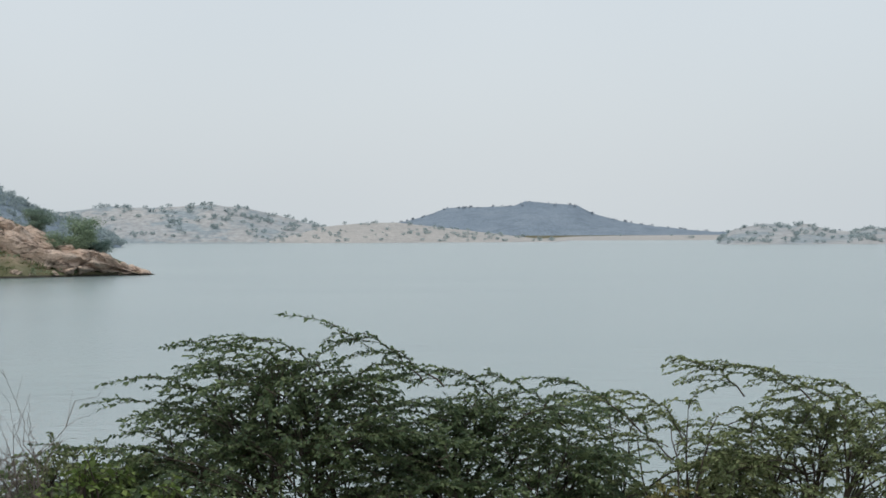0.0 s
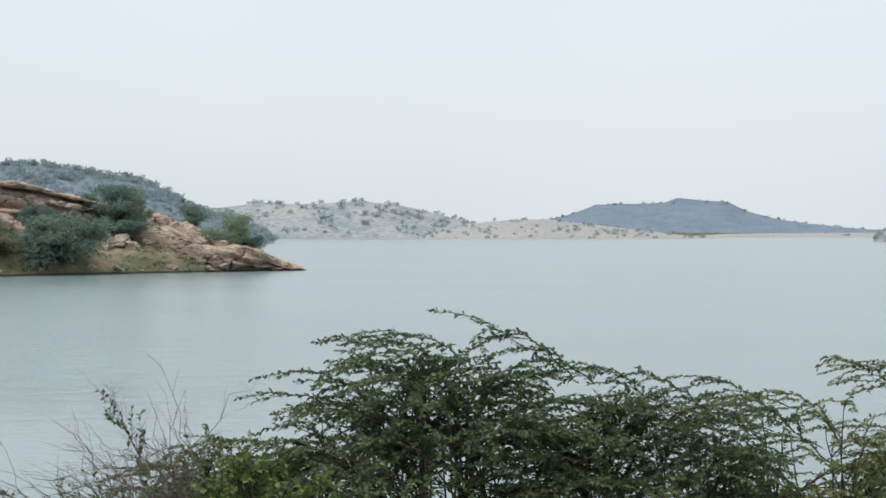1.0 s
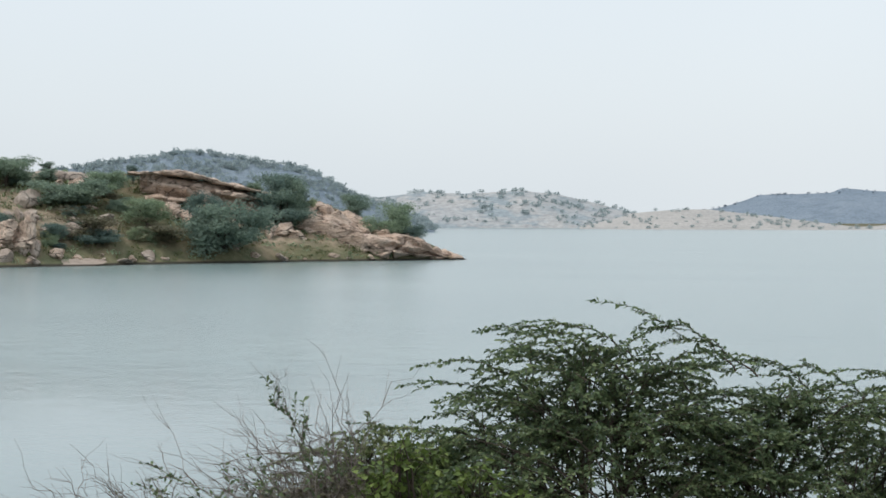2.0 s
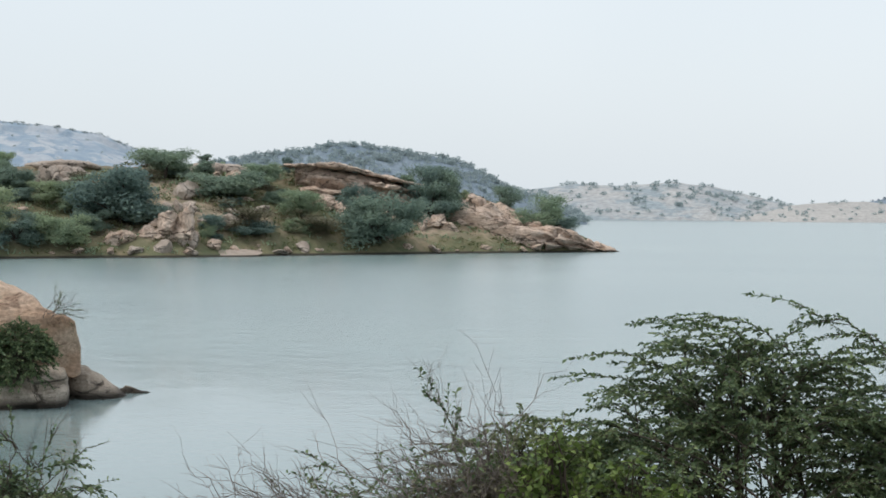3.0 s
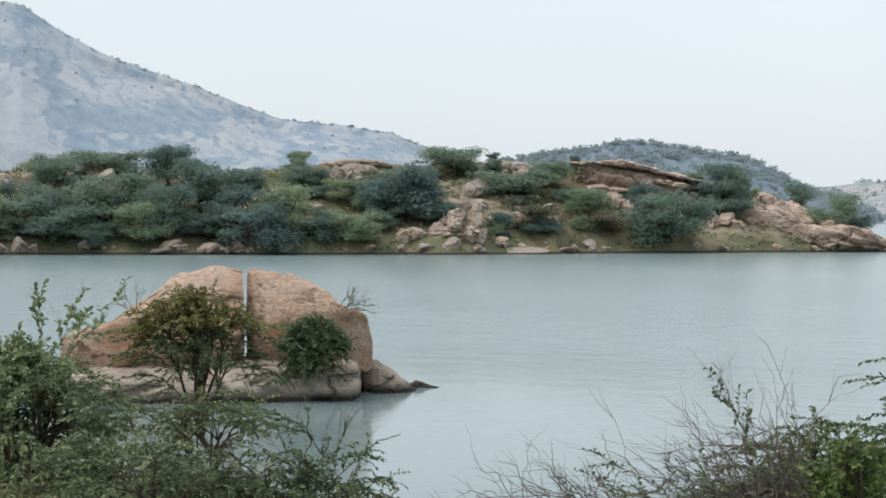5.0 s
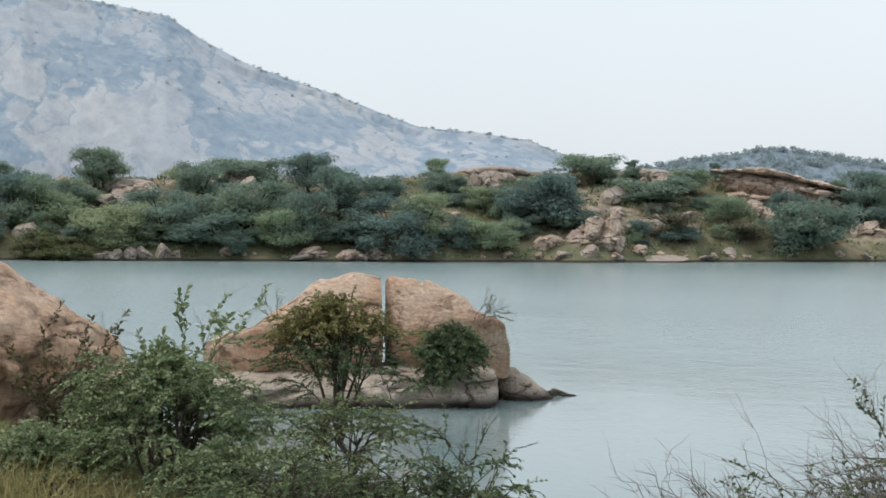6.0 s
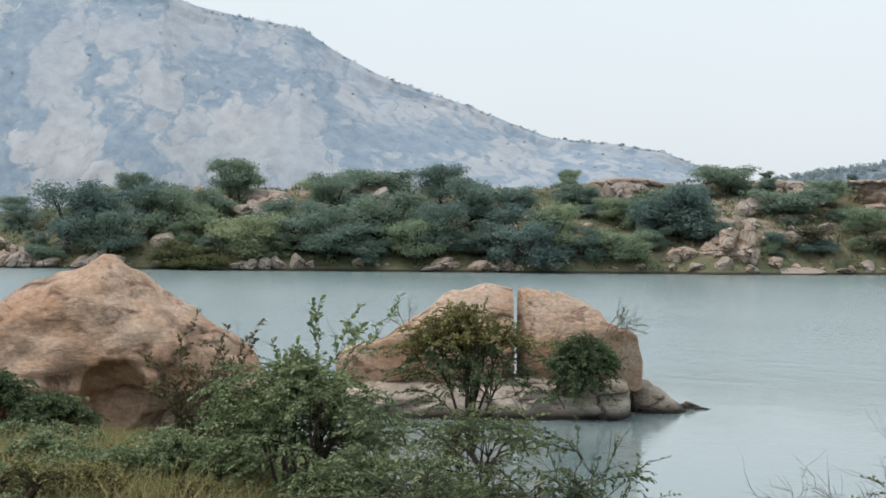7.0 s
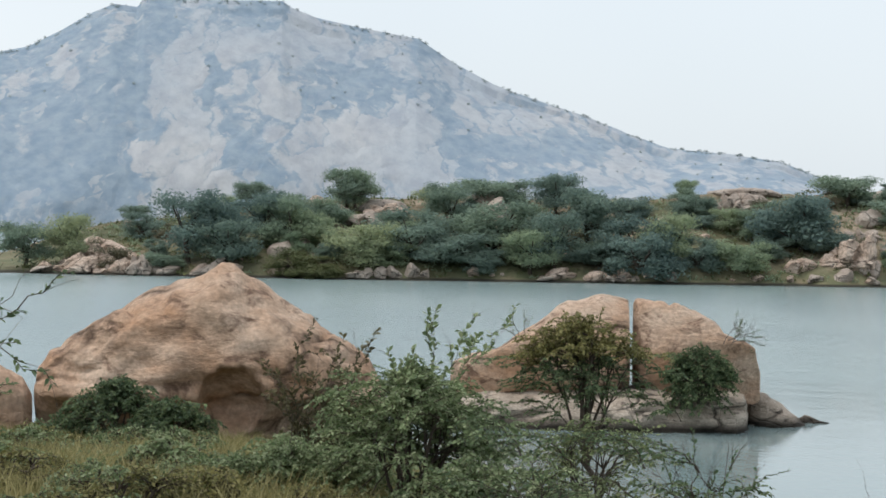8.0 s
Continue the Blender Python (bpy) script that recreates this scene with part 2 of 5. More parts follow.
def water_material():
    """Turbid reservoir water with a light breeze on it."""
    m, n, l, b = material("lake_water", 0.22)
    b.inputs["IOR"].default_value = 1.33
    b.inputs["Specular IOR Level"].default_value = 0.5
    wide = noise_node(n, l, 0.02, 4, (0.5, 1.6, 1))
    l.new(ramp(n, l, wide.outputs[0], [(0.3, (0.188, 0.252, 0.258)), (0.7, (0.232, 0.297, 0.295))]).outputs[0], b.inputs["Base Color"])
    ripple = noise_node(n, l, 4.0, 5, (0.8, 1.0, 1.0, 0, 0, 20), 0.6)
    swell = noise_node(n, l, 0.8, 3, (0.8, 1.0, 1.0, 0, 0, 20), 0.5)
    total = n.new("ShaderNodeMath")
    total.operation = "MULTIPLY_ADD"
    total.inputs[1].default_value = 2.0
    l.new(swell.outputs[0], total.inputs[0])
    l.new(ripple.outputs[0], total.inputs[2])
    # sheltered, calmer water round the split boulder
    coord = n.new("ShaderNodeTexCoord")
    lee = n.new("ShaderNodeMapping")
    lee.vector_type = "TEXTURE"
    lee.inputs["Location"].default_value = polar(34.5, 36.5)
    lee.inputs["Rotation"].default_value = (0, 0, radians(34.5))
    lee.inputs["Scale"].default_value = (20.0, 20.0, 20.0)
    l.new(coord.outputs["Object"], lee.inputs[0])
    ball = n.new("ShaderNodeTexGradient")
    ball.gradient_type = "SPHERICAL"
    l.new(lee.outputs[0], ball.inputs[0])
    calm = n.new("ShaderNodeMapRange")
    calm.inputs[1].default_value, calm.inputs[2].default_value = 0.0, 0.6
    calm.inputs[3].default_value, calm.inputs[4].default_value = 0.22, 0.08
    l.new(ball.outputs["Fac"], calm.inputs[0])
    l.new(calm.outputs[0], b.inputs["Roughness"])
    height = n.new("ShaderNodeMapRange")
    height.inputs[1].default_value, height.inputs[2].default_value = 0.0, 0.6
    height.inputs[3].default_value, height.inputs[4].default_value = 0.2, 0.05
    l.new(ball.outputs["Fac"], height.inputs[0])
    bump(n, l, b, total.outputs[0], 0.5, 0.12)
    for k in n:
        if k.type == "BUMP":
            l.new(height.outputs[0], k.inputs["Strength"])
    return m


LAND, BANK, WATER = land_material(), bank_material(), water_material()


# ---- mesh helpers ----
def mesh_of(name, verts, faces, mat, smooth=True):
    me = bpy.data.meshes.new(name)
    me.from_pydata([tuple(v) for v in verts] if not isinstance(verts, np.ndarray) else verts.tolist(), [], [tuple(f) for f in faces])
    me.materials.append(mat)
    if smooth:
        me.shade_smooth()
    me.update()
    return me


def part(name, me, parent, label=""):
    ob = new(name, me)
    ob.parent = parent
    return tagged(ob, label)


def fractal(x, y, z, octaves=5):
    return noise.fractal((x, y, z), 0.9, 2.1, octaves)


def grid_faces(rows, cols, closed=False):
    out = []
    for r in range(rows - 1):
        for c in range(cols if closed else cols - 1):
            d = (c + 1) % cols
            out.append((r * cols + c, r * cols + d, (r + 1) * cols + d, (r + 1) * cols + c))
    return out


# ---- ground and water ----
BANK_A = [-180, -120, -75, -40, -15, 5, 20, 28, 33, 38, 43, 48, 56, 75, 100, 130, 180]
BANK_D = [900, 900, 60, 22, 18.5, 18, 18.5, 20, 23, 28, 33, 35, 37, 45, 120, 900, 900]


def bank_z(az, d):
    """Height of the near bank, falling from the camera's feet to the water."""
    shore = float(np.interp(az, BANK_A, BANK_D))
    u = d / shore
    if u < 1:
        return 2.9 * (1 - u) ** 0.9 + 0.12 * fractal(*polar(az, d) * 0.25) * min(1, (1 - u) * 4)
    return max(-3.0, -(d - shore) * 0.2)


def ground():
    azs = np.linspace(-180, 180, 181)
    dists = [0.3, 2, 4, 6, 8, 10, 12, 14, 16, 17, 18, 19, 20, 21, 22, 23, 24, 26, 28, 30, 32, 34, 36, 38, 42, 50, 70, 120, 300, 1250, 1400, 2500, 4800]
    verts = []
    for d in dists:
        for a in azs[:-1]:
            z = bank_z(a, d) if d < 1250 else (-0.5 if d < 1300 else 1.2)
            verts.append(polar(a, d, z))
    faces = grid_faces(len(dists), len(azs) - 1, True)
    faces.append(tuple(range(len(azs) - 1)))
    ob = new("ground", mesh_of("ground", verts, faces, BANK))
    tagged(ob, "earth bank with dry grass sloping down to the reservoir", "ground", kind="structure")


def water():
    verts = [polar(a, d) for d in (14, 30, 60, 150, 400, 1320) for a in np.linspace(-180, 178, 180)]
    ob = new("water", mesh_of("water", verts, grid_faces(6, 180, True), WATER))
    tagged(ob, "calm grey-green reservoir water with fine ripples", "water", kind="structure")


ground()
water()


# ---- distant hills ----
def hill(name, bearings, heights, front, ridge, back, mat, rough, label, step=0.06, rows=34, power=0.75, bite=40.0):
    """A long hill: its skyline height over the bearing, rising from the front distance to the ridge."""
    if bearings[0] > bearings[-1]:
        bearings, heights = bearings[::-1], heights[::-1]
    azs = np.arange(bearings[-1], bearings[0], -step)
    verts = []
    for k in range(rows):
        u = k / (rows - 6)
        d0 = front + (ridge - front) * u if u <= 1 else ridge + (back - ridge) * (u - 1) * (rows - 6) / 5
        for a in azs:
            top = float(np.interp(a, bearings, heights))
            p = polar(a, d0)
            n1 = fractal(p.x / bite, p.y / bite, 3.1 * len(name), 6)
            rise = u ** power if u <= 1 else max(-0.2, 1 - (u - 1) * (rows - 6) / 5 * 1.2)
            z = -1.0 + (top + 1.0) * rise
            env = min(1, u * 3) * (0.35 if 0.93 < u < 1.08 else 1.0)
            z += n1 * rough * env * min(1.0, max(0.0, (top + 1) / 8))
            verts.append(polar(a, d0 + n1 * rough * 1.5, z))
    ob = new(name, mesh_of(name, verts, grid_faces(rows, len(azs)), mat))
    return tagged(ob, label, "hill", kind="structure"), verts, len(azs)


def scrub(name, verts, cols, rows, count, size, mat, seed, label, crest=0.5):
    """Scattered bushes on a far hill, each a loose clump of leaf faces."""
    rng = np.random.default_rng(seed)
    out_v, out_f = [], []
    for _ in range(count):
        r = int(rng.integers(rows[0], rows[1])) if rng.random() > crest else int(rng.integers(rows[1] - 2, rows[1] + 1))
        p = np.array(verts[r * cols + int(rng.integers(0, cols))])
        if p[2] < 0.4 or noise.noise((p[0] / (size * 6), p[1] / (size * 6), p[2] / (size * 4))) < rng.uniform(-0.5, 0.2):
            continue
        s = size * rng.uniform(0.45, 1.25)
        for _ in range(40):
            q = rng.normal(size=3)
            q /= np.linalg.norm(q)
            c = p + q * s * np.array([0.75, 0.75, 0.45]) * rng.uniform(0.4, 1.0) + np.array([0, 0, s * 0.35])
            e1, e2 = rng.normal(size=3) * s * 0.13, rng.normal(size=3) * s * 0.13
            i = len(out_v)
            out_v += [c + e1, c + e2, c - e1 - e2 * 0.3]
            out_f.append((i, i + 1, i + 2))
    ob = new(name, mesh_of(name, out_v, out_f, mat, False))
    tagged(ob, label, "scrub", kind="stuff")


FAR = [
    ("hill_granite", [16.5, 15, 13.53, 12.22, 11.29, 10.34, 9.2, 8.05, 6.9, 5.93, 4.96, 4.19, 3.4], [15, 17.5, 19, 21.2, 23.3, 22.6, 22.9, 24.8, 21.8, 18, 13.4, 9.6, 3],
     1005, 1100, 1200, FAR_ROCK_HAZED, 3.0, "pale granite hill dotted with scrub across the water", 420, 3.0),
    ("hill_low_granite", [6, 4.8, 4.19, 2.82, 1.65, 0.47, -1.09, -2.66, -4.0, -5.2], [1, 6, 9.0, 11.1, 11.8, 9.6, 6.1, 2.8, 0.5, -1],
     900, 1000, 1080, FAR_PALE_HAZED, 1.2, "low bare granite dome at the far shore", 200, 2.2),
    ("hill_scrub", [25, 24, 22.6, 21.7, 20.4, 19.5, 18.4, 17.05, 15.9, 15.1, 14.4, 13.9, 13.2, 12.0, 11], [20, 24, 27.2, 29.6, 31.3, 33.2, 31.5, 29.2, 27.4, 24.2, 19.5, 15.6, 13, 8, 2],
     600, 700, 780, SCRUB_HILL_HAZED, 2.5, "rounded hill covered with scrub, blue-grey haze in its colour", 1900, 2.5),
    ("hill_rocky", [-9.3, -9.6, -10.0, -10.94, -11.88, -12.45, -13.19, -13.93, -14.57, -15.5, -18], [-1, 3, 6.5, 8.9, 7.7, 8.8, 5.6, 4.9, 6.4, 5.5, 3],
     660, 750, 820, FAR_ROCK_HAZED, 1.6, "low rocky hill with pale stone patches by the water", 300, 2.0),
    ("hill_far_shore", [-3, -4.5, -6, -9, -13, -17, -24], [0.5, 2.5, 3.0, 3.4, 3.2, 3.0, 2.5], 1100, 1200, 1290, FAR_PALE_HAZED, 0.3, "low sandy rise along the far shore", 90, 2.0),
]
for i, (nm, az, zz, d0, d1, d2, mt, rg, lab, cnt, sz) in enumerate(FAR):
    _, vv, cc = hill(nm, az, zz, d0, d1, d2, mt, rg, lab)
    scrub("hill_scrub_growth", vv, cc, (2, 28), cnt, sz, LEAF_HAZED, 40 + i, "scrub bushes scattered over a distant hill, paled with painted haze", 0.12)
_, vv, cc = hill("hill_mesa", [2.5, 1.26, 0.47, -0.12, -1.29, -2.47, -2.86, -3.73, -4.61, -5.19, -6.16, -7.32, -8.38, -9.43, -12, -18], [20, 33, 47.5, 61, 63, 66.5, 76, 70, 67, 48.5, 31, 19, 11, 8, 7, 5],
     3200, 3600, 3900, MESA_HAZED, 5.0, "flat-topped hill far behind the lake, blue-grey from painted haze", 0.05, 34, 0.8, 150.0)
scrub("hill_scrub_growth", vv, cc, (24, 28), 200, 5.0, MESA_HAZED, 77, "dark growth along the crest of the far hill", 0.9)


# ---- the granite mountain ----
SLABS = [  # bearing, height, half width, half height; below zero bare rock, above zero overgrown
           (48.4, 177, 34, 69, -0.5), (48.0, 70, 56, 48, -0.5), (41.1, 117, 66, 64, -0.45), (44.8, 248, 105, 38, -0.4),
           (52.3, 203, 29, 25, -0.4), (43.6, 102, 42, 45, -0.3), (34.0, 145, 105, 25, -0.16), (37.9, 210, 84, 35, -0.2),
           (53.5, 107, 14, 24, -0.35), (49.7, 95, 28, 29, -0.25), (32.1, 94, 49, 28, -0.2), (45.2, 171, 43, 36, -0.3),
           (51.8, 105, 112, 91, 0.35), (42.1, 187, 66, 34, 0.32), (45.7, 76, 43, 24, 0.42), (50.1, 246, 18, 43, 0.2),
           (38.8, 115, 29, 46, 0.3), (47.3, 198, 11, 43, 0.35), (35.0, 112, 91, 24, 0.28), (46.6, 129, 15, 38, 0.3),
           (53.1, 244, 56, 42, 0.2)]


def mountain_material():
    """Bare rounded granite slabs parted by overgrown clefts, with water streaks down the faces. Distance haze is
    painted into the colours.
    """
    m, n, l, b = material("hazed_mountain_granite", 0.95)
    coord = n.new("ShaderNodeTexCoord")
    turned = n.new("ShaderNodeMapping")
    turned.inputs["Rotation"].default_value = (0, 0, radians(-46))
    l.new(coord.outputs["Object"], turned.inputs[0])
    warp = n.new("ShaderNodeTexNoise")
    warp.inputs["Scale"].default_value, warp.inputs["Detail"].default_value = 0.02, 6.0
    l.new(turned.outputs[0], warp.inputs["Vector"])
    place = n.new("ShaderNodeVectorMath")
    place.operation = "MULTIPLY_ADD"
    place.inputs[1].default_value = (75, 75, 60)
    l.new(warp.outputs["Color"], place.inputs[0])
    l.new(turned.outputs[0], place.inputs[2])

    def cells(size, lean, seed):
        mp = n.new("ShaderNodeMapping")
        mp.vector_type = "TEXTURE"
        mp.inputs["Location"].default_value = (seed, 0, 0)
        mp.inputs["Rotation"].default_value = (0, radians(lean), 0)
        mp.inputs["Scale"].default_value = size
        l.new(place.outputs[0], mp.inputs[0])
        pair = []
        for feature in ("DISTANCE_TO_EDGE", "F1"):
            v = n.new("ShaderNodeTexVoronoi")
            v.feature = feature
            v.inputs["Scale"].default_value = 1.0
            l.new(mp.outputs[0], v.inputs["Vector"])
            pair.append(v)
        return pair[0].outputs["Distance"], pair[1].outputs["Color"]

    def calc(op, a, c, d=None):
        k = n.new("ShaderNodeMath")
        k.operation = op
        for sock, v in zip(k.inputs, (a, c, d)):
            if isinstance(v, (int, float)):
                sock.default_value = v
            elif v is not None:
                l.new(v, sock)
        return k.outputs[0]

    edge, tint = cells((44, 360, 76), 18, 40.0)
    edge2, tint2 = cells((17, 150, 22), 24, 11.0)
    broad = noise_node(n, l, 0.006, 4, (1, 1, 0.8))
    # slab tones already carry the pale blue of distance haze
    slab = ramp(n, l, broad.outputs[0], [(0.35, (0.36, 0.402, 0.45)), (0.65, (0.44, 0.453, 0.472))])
    streak = noise_node(n, l, 0.05, 5, (1, 1, 0.1), 0.6)
    run = ramp(n, l, streak.outputs[0], [(0.35, (0.86, 0.87, 0.9)), (0.6, (1.05, 1.05, 1.04))])
    mul = n.new("ShaderNodeMix")
    mul.data_type, mul.blend_type = "RGBA", "MULTIPLY"
    mul.inputs[0].default_value = 1.0
    l.new(slab.outputs[0], mul.inputs[6])
    l.new(run.outputs[0], mul.inputs[7])
    cleft = noise_node(n, l, 0.03, 9, (1.0, 1.0, 0.55, 0, 28, 0), 0.7, 0.2)
    whole = calc("MULTIPLY_ADD", tint, 0.3, calc("MULTIPLY_ADD", cleft.outputs[0], 1.05, -0.172))
    for az, z, wide, high, amount in SLABS:
        at = n.new("ShaderNodeMapping")
        at.vector_type = "TEXTURE"
        at.inputs["Location"].default_value = (2050 * math.sin(radians(46 - az)) + 37, 2050, z + 30)
        at.inputs["Scale"].default_value = (wide * 1.35, 900, high * 1.35)
        l.new(place.outputs[0], at.inputs[0])
        ball = n.new("ShaderNodeTexGradient")
        ball.gradient_type = "SPHERICAL"
        l.new(at.outputs[0], ball.inputs[0])
        whole = calc("MULTIPLY_ADD", ball.outputs["Fac"], amount, whole)
    overgrown = ramp(n, l, whole, [(0.455, (0, 0, 0)), (0.55, (1, 1, 1))])
    # clefts between the slabs, wide and overgrown in some places, closed in others
    gap = calc("SUBTRACT", calc("MULTIPLY_ADD", whole, 0.5, -0.11), edge)
    seam = ramp(n, l, gap, [(0.0, (0, 0, 0)), (0.09, (0.8, 0.8, 0.8))])
    # bare patches that show through the growth
    bare = ramp(n, l, calc("MULTIPLY", tint2, calc("MINIMUM", calc("MULTIPLY", edge2, 9.0), 1.0)), [(0.5, (0, 0, 0)), (0.62, (0.7, 0.7, 0.7))])
    growth = noise_node(n, l, 0.06, 6)
    # growth painted haze-blue rather than in its own green
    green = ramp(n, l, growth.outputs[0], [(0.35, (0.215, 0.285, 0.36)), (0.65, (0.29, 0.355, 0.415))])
    ground_of = mixed(n, l, bare.outputs[0], green.outputs[0], mul.outputs[2])
    joints = calc("MULTIPLY", ramp(n, l, edge2, [(0.0, (1, 1, 1)), (0.07, (0, 0, 0))]).outputs[0], ramp(n, l, growth.outputs[0], [(0.5, (0, 0, 0)), (0.62, (0.35, 0.35, 0.35))]).outputs[0])
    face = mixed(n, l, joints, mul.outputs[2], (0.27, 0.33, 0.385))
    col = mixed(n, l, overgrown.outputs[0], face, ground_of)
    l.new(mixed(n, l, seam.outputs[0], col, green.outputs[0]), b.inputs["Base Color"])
    bump(n, l, b, calc("MULTIPLY_ADD", calc("MINIMUM", edge, 0.25), 1.0, cleft.outputs[0]), 0.4, 12.0)
    return m


MOUNTAIN = mountain_material()
# Mountain scrub, lightened to match the haze painted on the rock.
SCRUB_MOUNTAIN_HAZED = leaf_material("hazed_mountain_leaf", (0.34, 0.40, 0.44), (0.36, 0.415, 0.45), (0.38, 0.43, 0.46), 0.4)
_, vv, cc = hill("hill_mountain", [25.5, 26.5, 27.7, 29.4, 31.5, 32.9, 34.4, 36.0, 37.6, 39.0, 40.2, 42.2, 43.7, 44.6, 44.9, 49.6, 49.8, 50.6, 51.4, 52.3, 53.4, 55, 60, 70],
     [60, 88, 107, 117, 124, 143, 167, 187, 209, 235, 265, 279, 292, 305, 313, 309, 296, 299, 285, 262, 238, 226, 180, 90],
     1900, 2230, 2700, MOUNTAIN, 14.0, "huge granite mountain with vegetated clefts, paled blue by painted haze", 0.07, 90, 0.8, 170.0)
scrub("hill_scrub_growth", vv, cc, (40, 84), 800, 3.2, SCRUB_MOUNTAIN_HAZED, 91, "scrub along the ledges and skyline of the mountain", 0.75)

# ---- the wooded peninsula ----
SH_A = [9.4, 10.2, 12, 15, 20, 25, 33, 42, 50, 54, 60]
SH_D = [192, 190, 186, 180, 170, 160, 156, 154, 159, 164, 172]
RD_A = [9.4, 10.1, 10.8, 11.6, 12.6, 13.5, 14.7, 16.3, 18.2, 19.4, 22, 26, 30, 33.5, 37, 42, 45.5, 47.5, 49.5, 50.9, 52.3, 54, 58]
RD_Z = [-0.5, 0.2, 1.2, 2.5, 3.4, 4.3, 6.1, 7.0, 8.6, 9.5, 9.7, 9.7, 9.1, 8.5, 8.6, 8.1, 7.5, 6.2, 5.5, 4.8, 3.0, 1.6, -1]
RUN_A = [9.4, 11, 14, 18, 24, 60]
RUN_D = [1.5, 5, 14, 24, 30, 30]


def pen_z(az, d):
    """Height of the peninsula at a bearing and distance."""
    shore, run, top = np.interp(az, SH_A, SH_D), np.interp(az, RUN_A, RUN_D), np.interp(az, RD_A, RD_Z)
    u = (d - shore) / run
    if u < 0:
        return float(max(-2.5, u * run * 0.25))
    if u < 1:
        return float(top * (0.10 * min(1, u / 0.08) + 0.90 * max(0, (u - 0.06) / 0.94) ** 0.85) if top > 0 else top)
    return float(top - (u - 1) * run * 0.06 * max(0, min(1, u - 1)))


def peninsula():
    azs = np.arange(9.2, 60, 0.14)
    verts = []
    rows = [-3, -1, -0.3, 0, 0.4, 0.8, 1.2] + [2 + 0.9 * k for k in range(34)] + [36, 40, 46, 54, 62, 70]
    for s in rows:
        for a in azs:
            shore, run = np.interp(a, SH_A, SH_D), np.interp(a, RUN_A, RUN_D)
            d = shore + s * run / 30.0
            d += 0.9 * fractal(a * 1.1, 0.3, 7, 3) * min(1, (s + 4) / 4) * min(1, run / 20)
            p = polar(a, d)
            z = pen_z(a, shore + s * run / 30.0)
            z += (0.42 * fractal(p.x / 5, p.y / 5, 1.7) + 0.12 * fractal(p.x, p.y, 5)) * min(1, max(0, z) / 2.0)
            if s > 45:
                z -= (s - 45) * 0.25
            verts.append(polar(a, d, z))
    ob = new("peninsula_ground", mesh_of("peninsula_ground", verts, grid_faces(len(rows), len(azs)), LAND))
    tagged(ob, "dry grassy slope with bare earth and granite across the water", "peninsula", kind="structure")


peninsula()


# ---- rocks ----
def rock_verts(seed, strata=0.0, sub=4, flats=13):
    """A unit boulder: a sphere trimmed by random flats, weathered, with ledges where strata is set."""
    rng = np.random.default_rng(seed)
    bm = bmesh.new()
    bmesh.ops.create_icosphere(bm, subdivisions=sub, radius=1.0)
    planes = [(Vector(rng.normal(size=3)).normalized(), rng.uniform(0.42, 0.8)) for _ in range(flats)]
    off = rng.uniform(0, 50)
    for v in bm.verts:
        p = v.co.copy()
        for nrm, k in planes:
            over = p.dot(nrm) - k
            if over > 0:
                p -= nrm * over * 0.92
        w = 1 + 0.16 * fractal(p.x * 1.4 + off, p.y * 1.4, p.z * 1.4, 4) + 0.05 * fractal(p.x * 6, p.y * 6 + off, p.z * 6, 3)
        if strata:
            band = (p.z + 0.25 * p.x) * 5.0 + 0.6 * fractal(p.x * 2, p.y * 2, off, 3)
            w += strata * (abs((band % 1.0) - 0.5) ** 0.5 - 0.5)
            w += 0.35 * strata * math.floor(band) * 0.12
        v.co = p * w
    return bm


def rock_mesh(name, seed, mat, strata=0.0, sub=4):
    bm = rock_verts(seed, strata, sub)
    me = bpy.data.meshes.new(name)
    bm.to_mesh(me)
    bm.free()
    me.materials.append(mat)
    return me


ROCKS = {"red": [rock_mesh("red_rock", 10 + k, RED_ROCK, 0.22) for k in range(4)],
         "pale": [rock_mesh("pale_rock", 30 + k, PALE_ROCK, 0.06, 3) for k in range(5)]}
rock_count = 0


def shore_rock(tone, az, dist, top, width):
    global rock_count
    rock_count += 1
    rng = random.Random(rock_count * 7)
    z0 = pen_z(az, dist)
    high = max(0.25, top - z0)
    half = width * 0.56
    if width > 3.4 and high > 1.2:
        # a tall outcrop is a heap of separate blocks
        for k in range(9):
            w = width * rng.uniform(0.32, 0.55)
            x = rng.uniform(-0.42, 0.42)
            shore_rock(tone, az + math.degrees(x * width / dist), dist + rng.uniform(-0.6, 1.4), z0 + high * (1.05 - 1.5 * abs(x)) * rng.uniform(0.4, 0.95), w)
        return
    ob = new("rock", ROCKS[tone][rock_count % len(ROCKS[tone])])
    deep = max(min(half, 2.2), high * 0.5)
    ob.matrix_basis = (Matrix.Translation(polar(az, dist + deep * 0.6, z0 + high * 0.32)) @ pose(0, 0, 0, rng.uniform(-12, 12), rng.uniform(-22, 22), az + rng.uniform(-60, 60) * (width < 3))
                       @ Matrix.Diagonal((half, deep, high * 0.78, 1)))
    words = "reddish layered granite outcrop" if tone == "red" else "pale weathered granite boulder"
    tagged(ob, words + " on the peninsula slope", "rock", "rocks of the peninsula")


